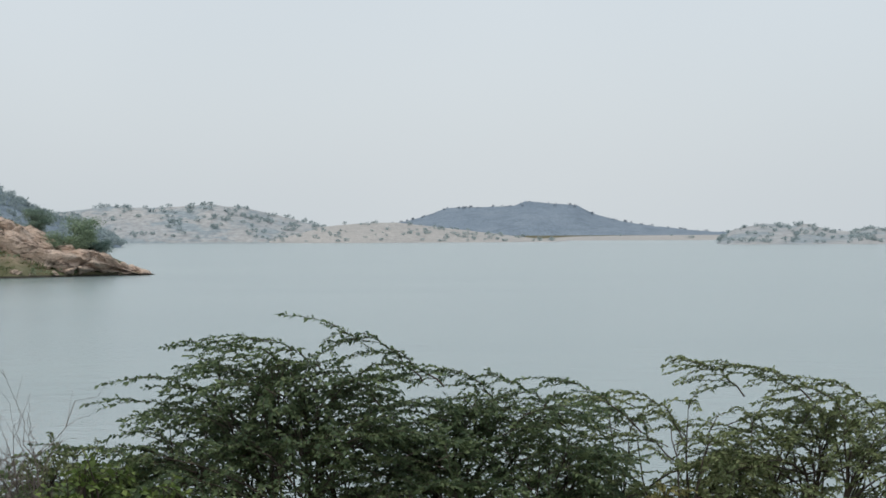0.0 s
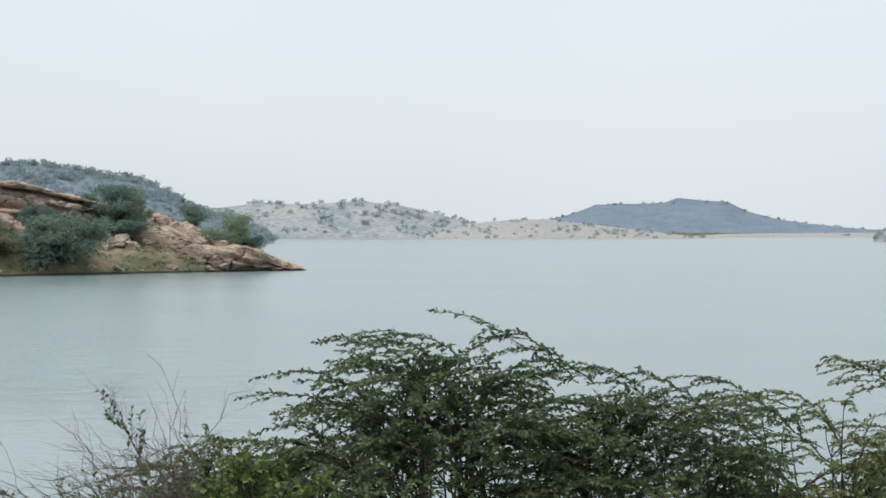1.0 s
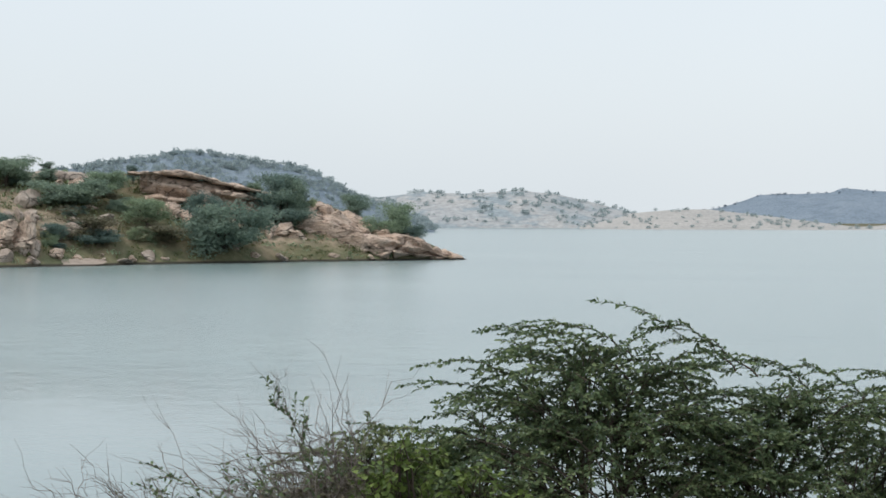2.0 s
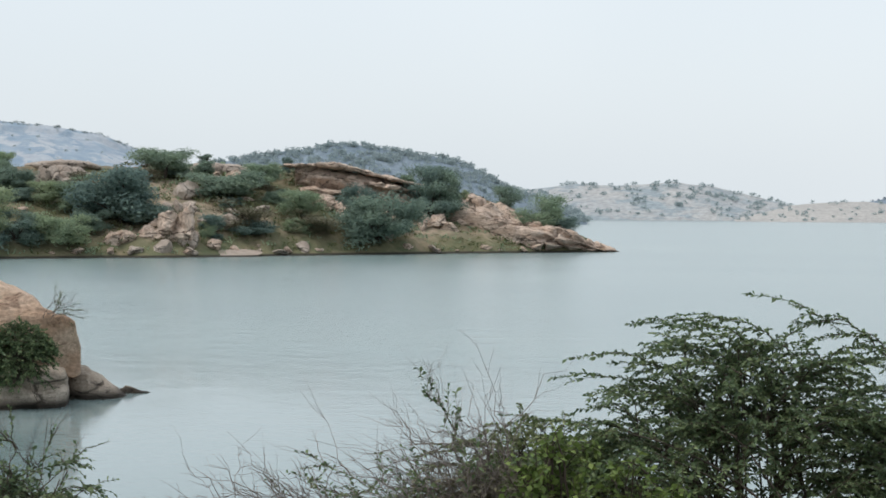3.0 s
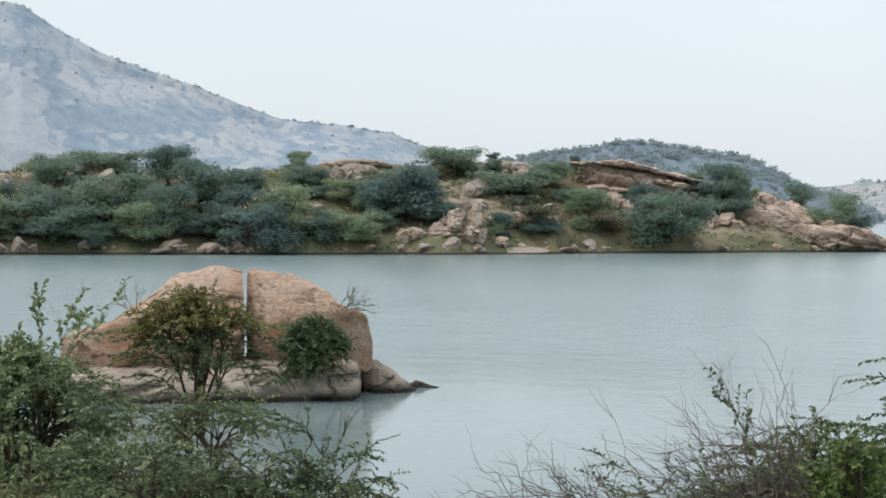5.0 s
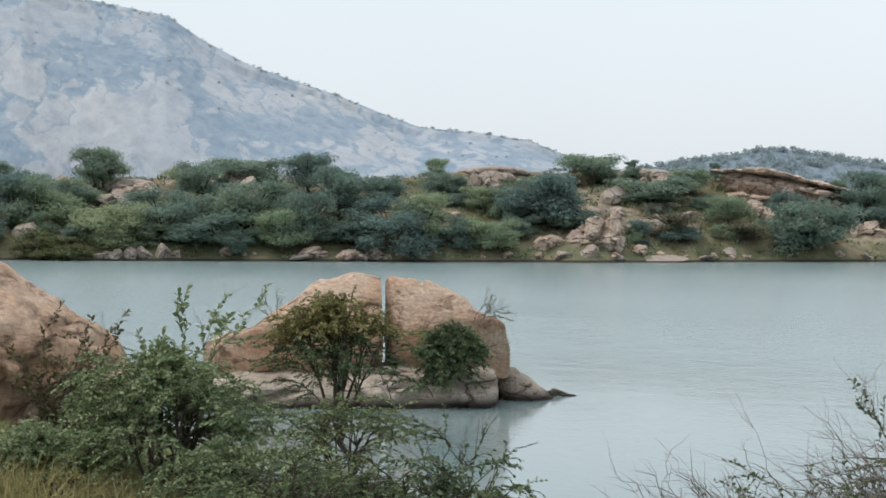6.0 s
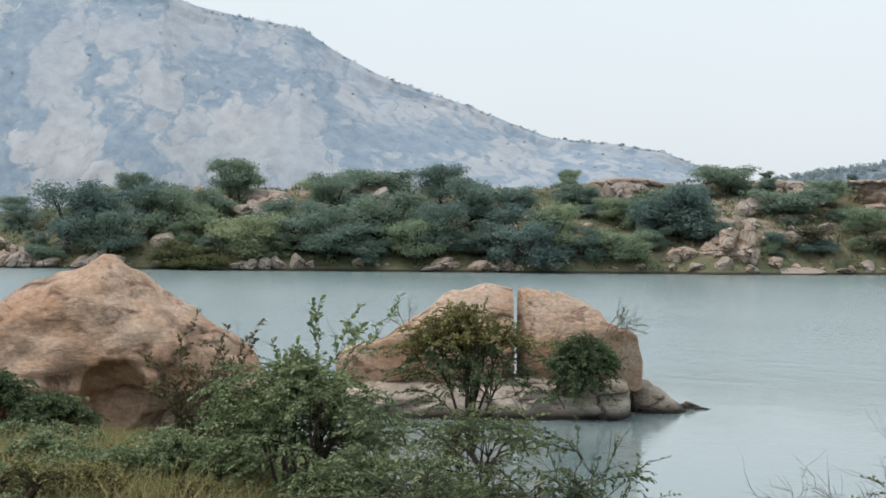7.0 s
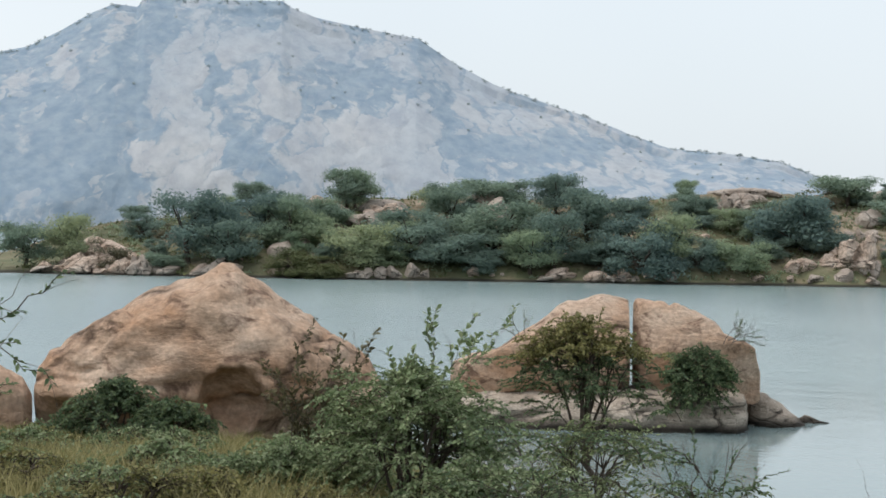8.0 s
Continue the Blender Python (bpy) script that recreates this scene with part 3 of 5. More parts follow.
def loft_rock(name, az0, dist, stations, mat, seed, depth_pow=0.5, lean=0.0, rough=0.10, hollow=None, n_len=110, n_ring=56, square=2.6, strata=0.0, dip=0.33, layers=1.0, crack=0.05, undercut=None, freq=1.0, facets=0):
    """A boulder from stations of bearing, bottom, top and half depth along its length, with rounded sections."""
    xs = np.array([-dist * math.tan(radians(s[0] - az0)) for s in stations])
    lo, hi, dp = (np.array([s[k] for s in stations]) for k in (1, 2, 3))
    order = np.argsort(xs)
    xs, lo, hi, dp = xs[order], lo[order], hi[order], dp[order]
    rng = random.Random(seed * 5 + 1)
    planes = [(Vector((rng.uniform(-0.8, 0.8), -rng.uniform(0.45, 1.0), rng.uniform(-0.5, 0.9))).normalized(), rng.uniform(0.5, 0.78)) for _ in range(facets)]
    mx, hx_, mz, hz_, hy_ = (xs[0] + xs[-1]) / 2, (xs[-1] - xs[0]) / 2, (lo.min() + hi.max()) / 2, (hi.max() - lo.min()) / 2, dp.max()
    verts = []
    for i in range(n_len):
        x = xs[0] + (xs[-1] - xs[0]) * (0.5 - 0.5 * math.cos(math.pi * i / (n_len - 1))) if n_len > 2 else xs[i]
        a, b, d = np.interp(x, xs, lo), np.interp(x, xs, hi), np.interp(x, xs, dp)
        for k in range(n_ring):
            t = 2 * math.pi * k / n_ring
            c, s = math.cos(t), math.sin(t)
            y = d * math.copysign(abs(c) ** (2 / square), c)
            z = (a + b) / 2 + (b - a) / 2 * math.copysign(abs(s) ** (2 / square), s)
            p = Vector((x, y + lean * (z - a), z))
            n1 = fractal(p.x * 0.7 * freq + seed, p.y * 0.7 * freq, p.z * 0.9 * freq, 3)
            n2 = fractal(p.x * 3 * freq + seed, p.y * 3 * freq, p.z * 5 * freq, 4)
            out = 0.0
            push = rough * n1 + rough * 0.14 * n2
            seam = fractal(p.x * 0.4 * freq + seed * 3, p.y * 0.3 * freq, p.z * 1.2 * freq, 2)
            push -= crack * math.exp(-((seam / 0.06) ** 2))
            if strata and c < 0:
                band = (p.z + dip * p.x) * layers + 0.5 * n1
                out = strata * ((band % 1.0) ** 2 - 0.4) + strata * 0.8 * fractal(math.floor(band) * 3.7, p.x * 0.5 * freq, seed, 2)
            p += Vector((0, c * (push * 1.6 + out), s * push))
            for nrm, k in planes:
                over = nrm.x * (p.x - mx) / hx_ + nrm.y * p.y / hy_ + nrm.z * (p.z - mz) / hz_ - k
                if over > 0 and p.y < 0:
                    p.y = min(0.0, p.y + over * hy_ * 0.8)
            if undercut and c < 0 and p.z < undercut[0]:
                keep = 1 - math.exp(-((x + dist * math.tan(radians(undercut[2] - az0))) / 0.85) ** 2)
                p.y *= 1 - undercut[1] * keep * min(1.0, (undercut[0] - p.z) / 0.55) ** 0.7
            if hollow:
                hx = -dist * math.tan(radians(hollow[0] - az0))
                r = math.hypot(p.x - hx, (p.z - hollow[1]) * 0.95)
                if p.y < 0 and r < hollow[2]:
                    p.y += math.sqrt(hollow[2] ** 2 - r * r) * 1.3
            verts.append(p)
    faces = grid_faces(n_len, n_ring, True)
    faces += [tuple(range(n_ring)), tuple(range((n_len - 1) * n_ring, n_len * n_ring))]
    ob = new(name, mesh_of(name, verts, faces, mat))
    ob.matrix_basis = Matrix.Translation(polar(az0, dist)) @ pose(0, 0, 0, 0, 0, az0)
    return ob


# the split boulder on its water-washed slab
tagged(loft_rock("boulder", 35.8, 40.0, [(38.98, 0.85, 1.05, 0.25), (38.9, 0.7, 1.4, 0.5), (38.3, 0.66, 1.64, 0.8), (37.5, 0.66, 1.72, 1.1), (36.9, 0.68, 2.02, 1.2), (35.94, 0.7, 2.37, 1.35),
       (35.0, 0.72, 2.8, 1.45), (34.2, 0.74, 3.0, 1.5), (33.8, 0.75, 3.06, 1.5), (33.1, 0.76, 3.03, 1.45), (32.88, 0.76, 3.0, 1.4)], BOULDER, 3, facets=6, rough=0.22, freq=0.8, n_len=170, n_ring=90, crack=0.08, undercut=(1.0, 0.3, 20)),
       "long orange granite boulder half resting on a slab", "boulder", "split boulder")
tagged(loft_rock("boulder", 30.5, 40.0, [(32.72, 0.78, 2.78, 0.2), (32.66, 0.78, 2.83, 0.35), (32.4, 0.78, 2.86, 1.35), (31.5, 0.8, 2.8, 1.45), (30.5, 0.78, 2.67, 1.45), (29.95, 0.76, 2.53, 1.4), (29.6, 0.74, 2.3, 1.4), (28.9, 0.72, 2.08, 1.3),
       (28.6, 0.72, 1.88, 1.1), (28.45, 0.74, 1.5, 0.8), (28.38, 0.8, 1.3, 0.4)], BOULDER, 9, facets=9, strata=0.12, layers=1.3, dip=0.25, rough=0.27, freq=0.8, n_len=150, n_ring=90, square=3.4, crack=0.09, undercut=(1.1, 0.3, 60)),
       "blunt orange granite boulder half beside a narrow crack", "boulder", "split boulder")
tagged(loft_rock("rock_slab", 34.5, 40.0, [(40.8, -0.6, 0.1, 0.8), (40.0, -0.6, 0.4, 1.4), (39.2, -0.6, 0.62, 1.7), (37.8, -0.6, 0.72, 1.8), (34.9, -0.6, 0.82, 1.9), (31.0, -0.6, 0.86, 1.9), (29.4, -0.6, 0.88, 1.7), (29.05, -0.6, 0.82, 1.4), (28.88, -0.6, 0.62, 0.8)], SLAB, 14, rough=0.16, n_len=200, n_ring=80, square=3.6, crack=0.16, strata=0.12, layers=1.6, dip=0.05),
       "long grey granite slab rising out of the water", "rock")
tagged(loft_rock("rock", 27.7, 40.8, [(28.76, -0.5, 0.5, 0.3), (28.66, -0.5, 0.7, 0.5), (28.4, -0.5, 0.75, 0.6), (28.15, -0.5, 0.74, 0.7), (27.6, -0.5, 0.5, 0.7), (27.2, -0.5, 0.28, 0.6), (26.8, -0.5, 0.02, 0.4)], SLAB, 18, rough=0.12, crack=0.06),
       "small dark rock at the end of the slab", "rock")
tagged(loft_rock("rock", 26.6, 41.5, [(27.15, -0.4, 0.1, 0.2), (26.9, -0.4, 0.2, 0.3), (26.4, -0.4, 0.1, 0.25), (26.0, -0.4, -0.02, 0.15)], SLAB, 21, rough=0.03),
       "low rock point just above the water", "rock")
# Filler rock, added to close off the gap that looks black in shade.
tagged(loft_rock("rock", 28.8, 41.3, [(29.5, -0.5, 0.3, 0.4), (29.2, -0.5, 0.6, 0.6), (28.8, -0.5, 0.62, 0.6), (28.4, -0.5, 0.5, 0.5), (28.1, -0.5, 0.2, 0.3)], SLAB, 23, rough=0.1, crack=0.05),
       "rock added behind the gap at the end of the slab to close it", "rock")
# the great boulder with the hollow
tagged(loft_rock("boulder", 47.0, 31.6, [(53.1, 1.15, 1.4, 0.25), (53.0, 0.8, 1.88, 0.7), (52.6, 0.5, 2.24, 1.1), (51.4, 0.3, 2.62, 1.6), (50.5, 0.3, 2.93, 1.85), (49.7, 0.3, 3.1, 2.0), (48.8, 0.3, 3.2, 2.1), (48.4, 0.3, 3.38, 2.1), (47.75, 0.3, 3.56, 2.1),
       (47.28, 0.3, 3.76, 2.1), (46.99, 0.3, 3.86, 2.1), (46.5, 0.3, 3.83, 2.1), (46.1, 0.3, 3.68, 2.05), (45.3, 0.3, 3.5, 2.0), (44.4, 0.3, 3.1, 1.9), (43.6, 0.3, 2.74, 1.7), (42.8, 0.3, 2.46, 1.5), (41.8, 0.4, 2.1, 1.1), (41.4, 0.5, 1.7, 0.7), (41.2, 0.7, 1.4, 0.3)],
       BOULDER, 27, rough=0.26, freq=0.7, hollow=(46.55, 1.42, 0.6), n_len=220, n_ring=140, square=2.1, crack=0.09, undercut=(1.45, 0.6, 46.6)),
       "huge peaked orange granite boulder with a round hollow", "boulder")
tagged(loft_rock("boulder", 54.6, 31.5, [(56, 0.6, 1.2, 0.4), (55.4, 0.4, 1.9, 0.8), (54.6, 0.4, 2.0, 0.9), (54.0, 0.4, 1.86, 0.8), (53.5, 0.5, 1.7, 0.6), (53.2, 0.7, 1.4, 0.3)], BOULDER, 31, rough=0.06),
       "small orange granite boulder beside the great one", "boulder")
tagged(loft_rock("cap_rock", 46.8, 31.6, [(47.75, 3.2, 3.45, 0.3), (47.4, 3.2, 3.72, 0.5), (46.95, 3.2, 3.88, 0.6), (46.5, 3.2, 3.84, 0.6), (46.0, 3.2, 3.62, 0.5), (45.6, 3.15, 3.4, 0.3)], BOULDER, 33, rough=0.1, strata=0.08, layers=4.0, dip=0.1, crack=0.05),
       "weathered flaking cap on top of the great boulder", "rock")
# layered cliff that runs down to the tip of the peninsula
tagged(loft_rock("rock_cliff", 13.2, 190.0, [(16.8, -0.4, 4.6, 4.0), (16.0, -0.4, 5.8, 8.5), (15.3, -0.4, 6.2, 9.5), (14.7, -0.4, 6.2, 9.0), (14.1, -0.4, 5.2, 8.0), (13.5, -0.4, 4.35, 7.0), (12.6, -0.4, 3.5, 5.6), (11.6, -0.4, 2.6, 4.0), (10.8, -0.4, 1.25, 2.4), (10.3, -0.4, 0.5, 1.2), (10.0, -0.4, 0.1, 0.6)],
       RED_ROCK, 51, lean=0.7, rough=0.9, n_len=260, n_ring=110, square=2.2, strata=1.4, dip=0.34, layers=0.95, crack=0.8, freq=0.4, facets=3),
       "layered reddish granite cliff sloping down into the water", "cliff", "rocks of the peninsula")
tagged(loft_rock("rock_cliff", 50.8, 167.0, [(52.5, -0.4, 0.5, 2.0), (51.9, -0.4, 2.2, 3.5), (51.2, -0.4, 3.5, 5.0), (50.6, -0.4, 3.3, 5.2), (50.0, -0.4, 2.4, 5.2), (49.4, -0.4, 1.7, 5.0), (48.6, -0.4, 1.0, 4.5), (48.2, -0.4, 0.4, 3.0)],
       RED_ROCK, 61, lean=0.7, rough=0.4, n_len=160, n_ring=70, square=2.2, strata=1.5, dip=-0.3, layers=1.0, crack=0.6, freq=0.45),
       "reddish granite cliff at the foot of the slope", "cliff", "rocks of the peninsula")
# stacked overhanging plates on the peninsula, with a red recess under the top one
for words, az0, d, stations, seed, deep in (
        ("overhanging pale reddish granite plate on the slope", 19.0, 188.0, [(21.5, 9.5, 9.85, 1.0), (20.6, 9.4, 9.95, 2.7), (19.6, 9.3, 9.95, 3.1), (19.0, 8.9, 9.4, 3.1), (18.4, 8.35, 8.85, 3.0), (17.6, 7.8, 8.3, 2.7), (16.9, 7.3, 7.65, 1.5), (16.6, 7.2, 7.4, 0.6)], 41, 0.3),
        ("thin reddish granite plate below the overhang", 17.9, 187.6, [(19.2, 7.6, 7.9, 1.0), (18.6, 7.3, 7.9, 2.8), (17.8, 7.0, 7.5, 2.8), (17.0, 6.7, 7.1, 2.0), (16.7, 6.6, 6.9, 0.6)], 42, 0.25),
        ("broken granite plate at the foot of the recess", 20.0, 187.0, [(21.1, 6.6, 6.9, 0.8), (20.4, 6.4, 7.1, 2.8), (19.6, 6.3, 7.0, 3.0), (18.9, 6.2, 6.8, 1.0)], 43, 0.3)):
    tagged(loft_rock("rock_ledge", az0, d, stations, RED_ROCK, seed, rough=0.3, freq=0.7, strata=deep, layers=2.2, dip=0.2, n_len=170, n_ring=40, crack=0.25, square=4.0), words, "rock", "rocks of the peninsula")
tagged(loft_rock("rock_ledge", 19.3, 188.6, [(21.1, 5.5, 9.5, 1.6), (20.0, 5.2, 9.5, 2.7), (19.0, 5.0, 9.0, 2.9), (18.0, 4.9, 8.1, 2.6), (17.0, 4.8, 7.3, 1.8), (16.4, 4.8, 6.6, 0.8)], RED_ROCK, 44, rough=0.6, freq=0.5, strata=0.6, layers=1.0, dip=0.2, n_len=150, n_ring=60, crack=0.5),
       "recessed red-brown rock face beneath a ledge", "rock", "rocks of the peninsula")

for azs, ztop, thick, d in (((30.2, 27.7), 9.95, 0.9, 188.0), ((29.7, 28.0), 9.2, 1.5, 185.5), ((25.0, 22.6), 9.85, 1.3, 190.0), ((38.6, 36.6), 8.9, 1.8, 181.0), ((42.2, 40.4), 7.9, 1.6, 180.0)):
    a0, a1 = azs
    tagged(loft_rock("rock_ledge", (a0 + a1) / 2, d, [(a0, ztop - thick, ztop - thick * 0.6, 0.6), (a0 * 0.8 + a1 * 0.2, ztop - thick, ztop, 1.6), ((a0 + a1) / 2, ztop - thick * 1.2, ztop + 0.1, 2.0), (a0 * 0.2 + a1 * 0.8, ztop - thick, ztop - 0.1, 1.6), (a1, ztop - thick, ztop - thick * 0.6, 0.6)],
           PALE_ROCK, a0, rough=0.35, freq=0.4, strata=0.2, layers=1.6, dip=0.05, n_len=70, n_ring=30, crack=0.15), "flat pale granite ledge along the crest", "rock", "rocks of the peninsula")


# ---- plants of the peninsula ----
def tube(path, r0, r1, sides, verts, faces):
    """Adds a tapered twig along a path."""
    n = len(path)
    first = len(verts)
    for i, p in enumerate(path):
        ahead = (path[min(i + 1, n - 1)] - path[max(i - 1, 0)])
        ahead /= max(1e-6, np.linalg.norm(ahead))
        side = np.cross(ahead, (0.31, 0.17, 0.93))
        side /= max(1e-6, np.linalg.norm(side))
        up = np.cross(side, ahead)
        r = r0 + (r1 - r0) * i / (n - 1)
        for k in range(sides):
            t = 2 * math.pi * k / sides
            verts.append(p + r * (math.cos(t) * side + math.sin(t) * up))
    for i in range(n - 1):
        for k in range(sides):
            j = (k + 1) % sides
            a = first + i * sides
            faces.append((a + k, a + j, a + sides + j, a + sides + k))


def curve(p0, p1, lift, n, rng, wobble=0.04):
    p0, p1 = np.array(p0, float), np.array(p1, float)
    mid = (p0 + p1) / 2 + np.array(lift, float)
    size = np.linalg.norm(p1 - p0)
    t = np.linspace(0, 1, n)[:, None]
    path = (1 - t) ** 2 * p0 + 2 * t * (1 - t) * mid + t * t * p1
    path[1:-1] += rng.normal(size=(n - 2, 3)) * wobble * size / n * 2
    return path


def crown_plant(seed, kind):
    """Trunk and crown meshes of a plant about 1 wide and 1 high."""
    rng = np.random.default_rng(seed)
    lobes = []
    if kind == "umbrella_tree":
        for _ in range(22):
            a, r = rng.uniform(0, 6.28), 0.4 * math.sqrt(rng.random())
            lobes.append((np.array([r * math.cos(a), r * math.sin(a), rng.uniform(0.38, 0.9) - 0.4 * r]), rng.uniform(0.13, 0.22), 0.7))
    elif kind == "small_tree":
        lean = rng.normal() * 0.12
        for _ in range(20):
            z = rng.uniform(0.2, 0.9)
            a, r = rng.uniform(0, 6.28), rng.uniform(0.0, 0.4) * (1.25 - abs(z - 0.5))
            lobes.append((np.array([r * math.cos(a) + lean * z, r * math.sin(a), z]), rng.uniform(0.14, 0.24), rng.uniform(0.6, 0.9)))
    else:
        # tiers of spreading boughs, heavier to one side
        heavy = rng.uniform(0, 6.28)
        for _ in range(27):
            a, r = rng.uniform(0, 6.28), 0.42 * math.sqrt(rng.random())
            top = 0.86 * math.sqrt(max(0.05, 1 - (r / 0.56) ** 2)) * (1 + 0.16 * math.cos(a - heavy) + 0.1 * rng.normal())
            lobes.append((np.array([r * math.cos(a), r * math.sin(a), rng.uniform(0.05, min(0.9, top))]), rng.uniform(0.12, 0.23), rng.uniform(0.6, 0.95)))
    tv, tf = [], []
    fork = np.array([rng.uniform(-0.06, 0.06), rng.uniform(-0.05, 0.05), 0.32 if kind != "round_shrub" else 0.08])
    tube(curve((0, 0, -0.05), fork, (0.02, 0, 0), 5, rng), 0.035, 0.025, 6, tv, tf)
    for c, r, f in lobes:
        tube(curve(fork, c, (0, 0, 0.04), 5, rng), 0.017, 0.005, 4, tv, tf)
    cv, cf = [], []
    per = 360 if kind != "dry_shrub" else 170
    for c, r, f in lobes:
        for _ in range(per):
            q = rng.normal(size=3)
            q /= np.linalg.norm(q)
            p = c + q * r * np.array([1.15, 1.15, f]) * rng.uniform(0.3, 1.15)
            s = rng.uniform(0.016, 0.036)
            e1 = rng.normal(size=3)
            e1 -= q * e1.dot(q) * 0.5
            e1 *= s / np.linalg.norm(e1)
            e2 = np.cross(e1, q + rng.normal(size=3) * 0.5)
            e2 *= s * 0.6 / max(1e-6, np.linalg.norm(e2))
            i = len(cv)
            cv += [p - e1, p + e2 * 1.3, p + e1]
            cf.append((i, i + 1, i + 2))
    leaf = {"grassy_shrub": LEAF_GRASSY, "dry_shrub": LEAF_DRY}.get(kind, LEAF_FAR_HAZED)
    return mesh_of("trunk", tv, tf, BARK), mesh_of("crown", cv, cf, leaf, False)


PLANTS = {k: [crown_plant(100 + 10 * i + j, k) for j in range(n)] for i, (k, n) in enumerate((("round_shrub", 5), ("small_tree", 3), ("umbrella_tree", 2), ("grassy_shrub", 2), ("dry_shrub", 2)))}
WORDS = {"round_shrub": ("dense dark green thorn shrub on the slope", "shrub"), "small_tree": ("small dark green tree on the rocky slope", "tree"), "umbrella_tree": ("flat-crowned acacia tree on the skyline", "tree"),
         "grassy_shrub": ("low grassy green growth near the waterline", "shrub"), "dry_shrub": ("dry brownish shrub among the rocks", "shrub")}
plant_count = 0


def shore_plant(kind, az, dist, top, width):
    global plant_count
    plant_count += 1
    rng = random.Random(plant_count * 13)
    z0 = pen_z(az, dist)
    high = max(0.8, top - z0 + 0.1)
    if kind == "umbrella_tree":
        width *= 1.15
    elif az < 16.8:
        width *= 1.2
    trunk, crown = PLANTS[kind][plant_count % len(PLANTS[kind])]
    root = new(kind)
    root.matrix_basis = (Matrix.Translation(polar(az, dist, z0 - 0.1)) @ pose(0, 0, 0, 0, 0, rng.uniform(0, 360))
                         @ Matrix.Diagonal((width * 1.1, width * 1.1, high * 1.02, 1)))
    part("trunk", trunk, root)
    part("crown", crown, root)
    tagged(root, WORDS[kind][0], WORDS[kind][1], kind.replace("_", " ") + "s of the peninsula")


# peninsula plants: kind, bearing, distance, top height, width
shore_plant("round_shrub", 12.6, 191.8, 6.7, 4.6)
shore_plant("round_shrub", 11.9, 191.5, 4.7, 3.0)
shore_plant("small_tree", 13.82, 194.9, 7.60, 3.07)
shore_plant("small_tree", 16.3, 189.3, 10.5, 4.8)
shore_plant("round_shrub", 16.1, 188.2, 9.3, 3.8)
shore_plant("round_shrub", 16.36, 187.1, 7.91, 5.16)
shore_plant("round_shrub", 15.52, 190.0, 8.16, 2.22)
shore_plant("round_shrub", 17.28, 197.0, 9.17, 2.04)
shore_plant("round_shrub", 18.2, 175.3, 7.1, 8.6)
shore_plant("round_shrub", 18.94, 177.6, 7.29, 4.07)
shore_plant("small_tree", 45.31, 165.7, 8.38, 6.73)
shore_plant("small_tree", 42.25, 179.1, 11.23, 4.90)
shore_plant("round_shrub", 44.21, 164.7, 7.66, 7.04)
shore_plant("round_shrub", 41.97, 157.8, 5.83, 6.63)
shore_plant("round_shrub", 40.36, 159.8, 6.73, 7.37)
shore_plant("umbrella_tree", 39.50, 178.9, 10.08, 3.91)
shore_plant("small_tree", 39.02, 170.0, 9.53, 5.52)
shore_plant("umbrella_tree", 37.58, 180.2, 11.22, 7.27)
shore_plant("small_tree", 35.35, 176.8, 11.52, 5.56)
shore_plant("round_shrub", 37.39, 161.9, 7.67, 8.58)
shore_plant("round_shrub", 38.93, 158.5, 4.58, 7.99)
shore_plant("small_tree", 36.22, 157.2, 5.47, 5.58)
shore_plant("small_tree", 34.28, 164.7, 9.04, 7.60)
shore_plant("small_tree", 35.35, 158.2, 6.56, 5.53)
shore_plant("round_shrub", 32.52, 158.3, 6.20, 7.82)
shore_plant("round_shrub", 33.89, 159.9, 3.90, 6.18)
shore_plant("small_tree", 31.44, 159.8, 6.67, 5.58)
shore_plant("small_tree", 30.91, 184.3, 11.13, 2.65)
shore_plant("round_shrub", 30.66, 176.7, 9.35, 4.35)
shore_plant("round_shrub", 30.56, 160.2, 4.52, 4.64)
shore_plant("small_tree", 29.39, 171.9, 7.78, 4.06)
shore_plant("round_shrub", 29.00, 161.0, 5.11, 5.78)
shore_plant("round_shrub", 27.04, 167.4, 9.76, 8.87)
shore_plant("umbrella_tree", 25.58, 183.7, 12.20, 5.78)
shore_plant("small_tree", 24.13, 191.7, 11.00, 1.97)
shore_plant("round_shrub", 26.46, 167.4, 6.91, 5.43)
shore_plant("round_shrub", 23.55, 179.7, 9.63, 8.29)
shore_plant("small_tree", 22.30, 183.4, 9.77, 4.33)
shore_plant("small_tree", 21.34, 191.3, 10.68, 1.44)
shore_plant("small_tree", 23.94, 166.9, 4.41, 2.59)
shore_plant("round_shrub", 22.59, 169.2, 3.59, 4.44)
shore_plant("dry_shrub", 22.97, 170.7, 5.89, 6.12)
shore_plant("small_tree", 20.87, 176.1, 7.19, 4.81)
shore_plant("dry_shrub", 20.49, 173.7, 4.79, 6.14)
shore_plant("round_shrub", 41.02, 159.2, 3.46, 4.82)
shore_plant("round_shrub", 28.41, 170.6, 7.49, 4.08)
shore_plant("dry_shrub", 26.26, 182.2, 9.62, 3.74)
shore_plant("round_shrub", 33.11, 161.4, 4.46, 4.96)
shore_plant("round_shrub", 37.96, 157.0, 3.27, 4.28)
shore_plant("small_tree", 53.41, 168.3, 4.83, 5.81)
shore_plant("small_tree", 51.98, 166.2, 5.73, 5.13)
shore_plant("umbrella_tree", 49.82, 188.9, 7.52, 3.36)
shore_plant("small_tree", 47.96, 161.5, 8.05, 7.92)
shore_plant("umbrella_tree", 45.81, 186.4, 10.56, 3.31)
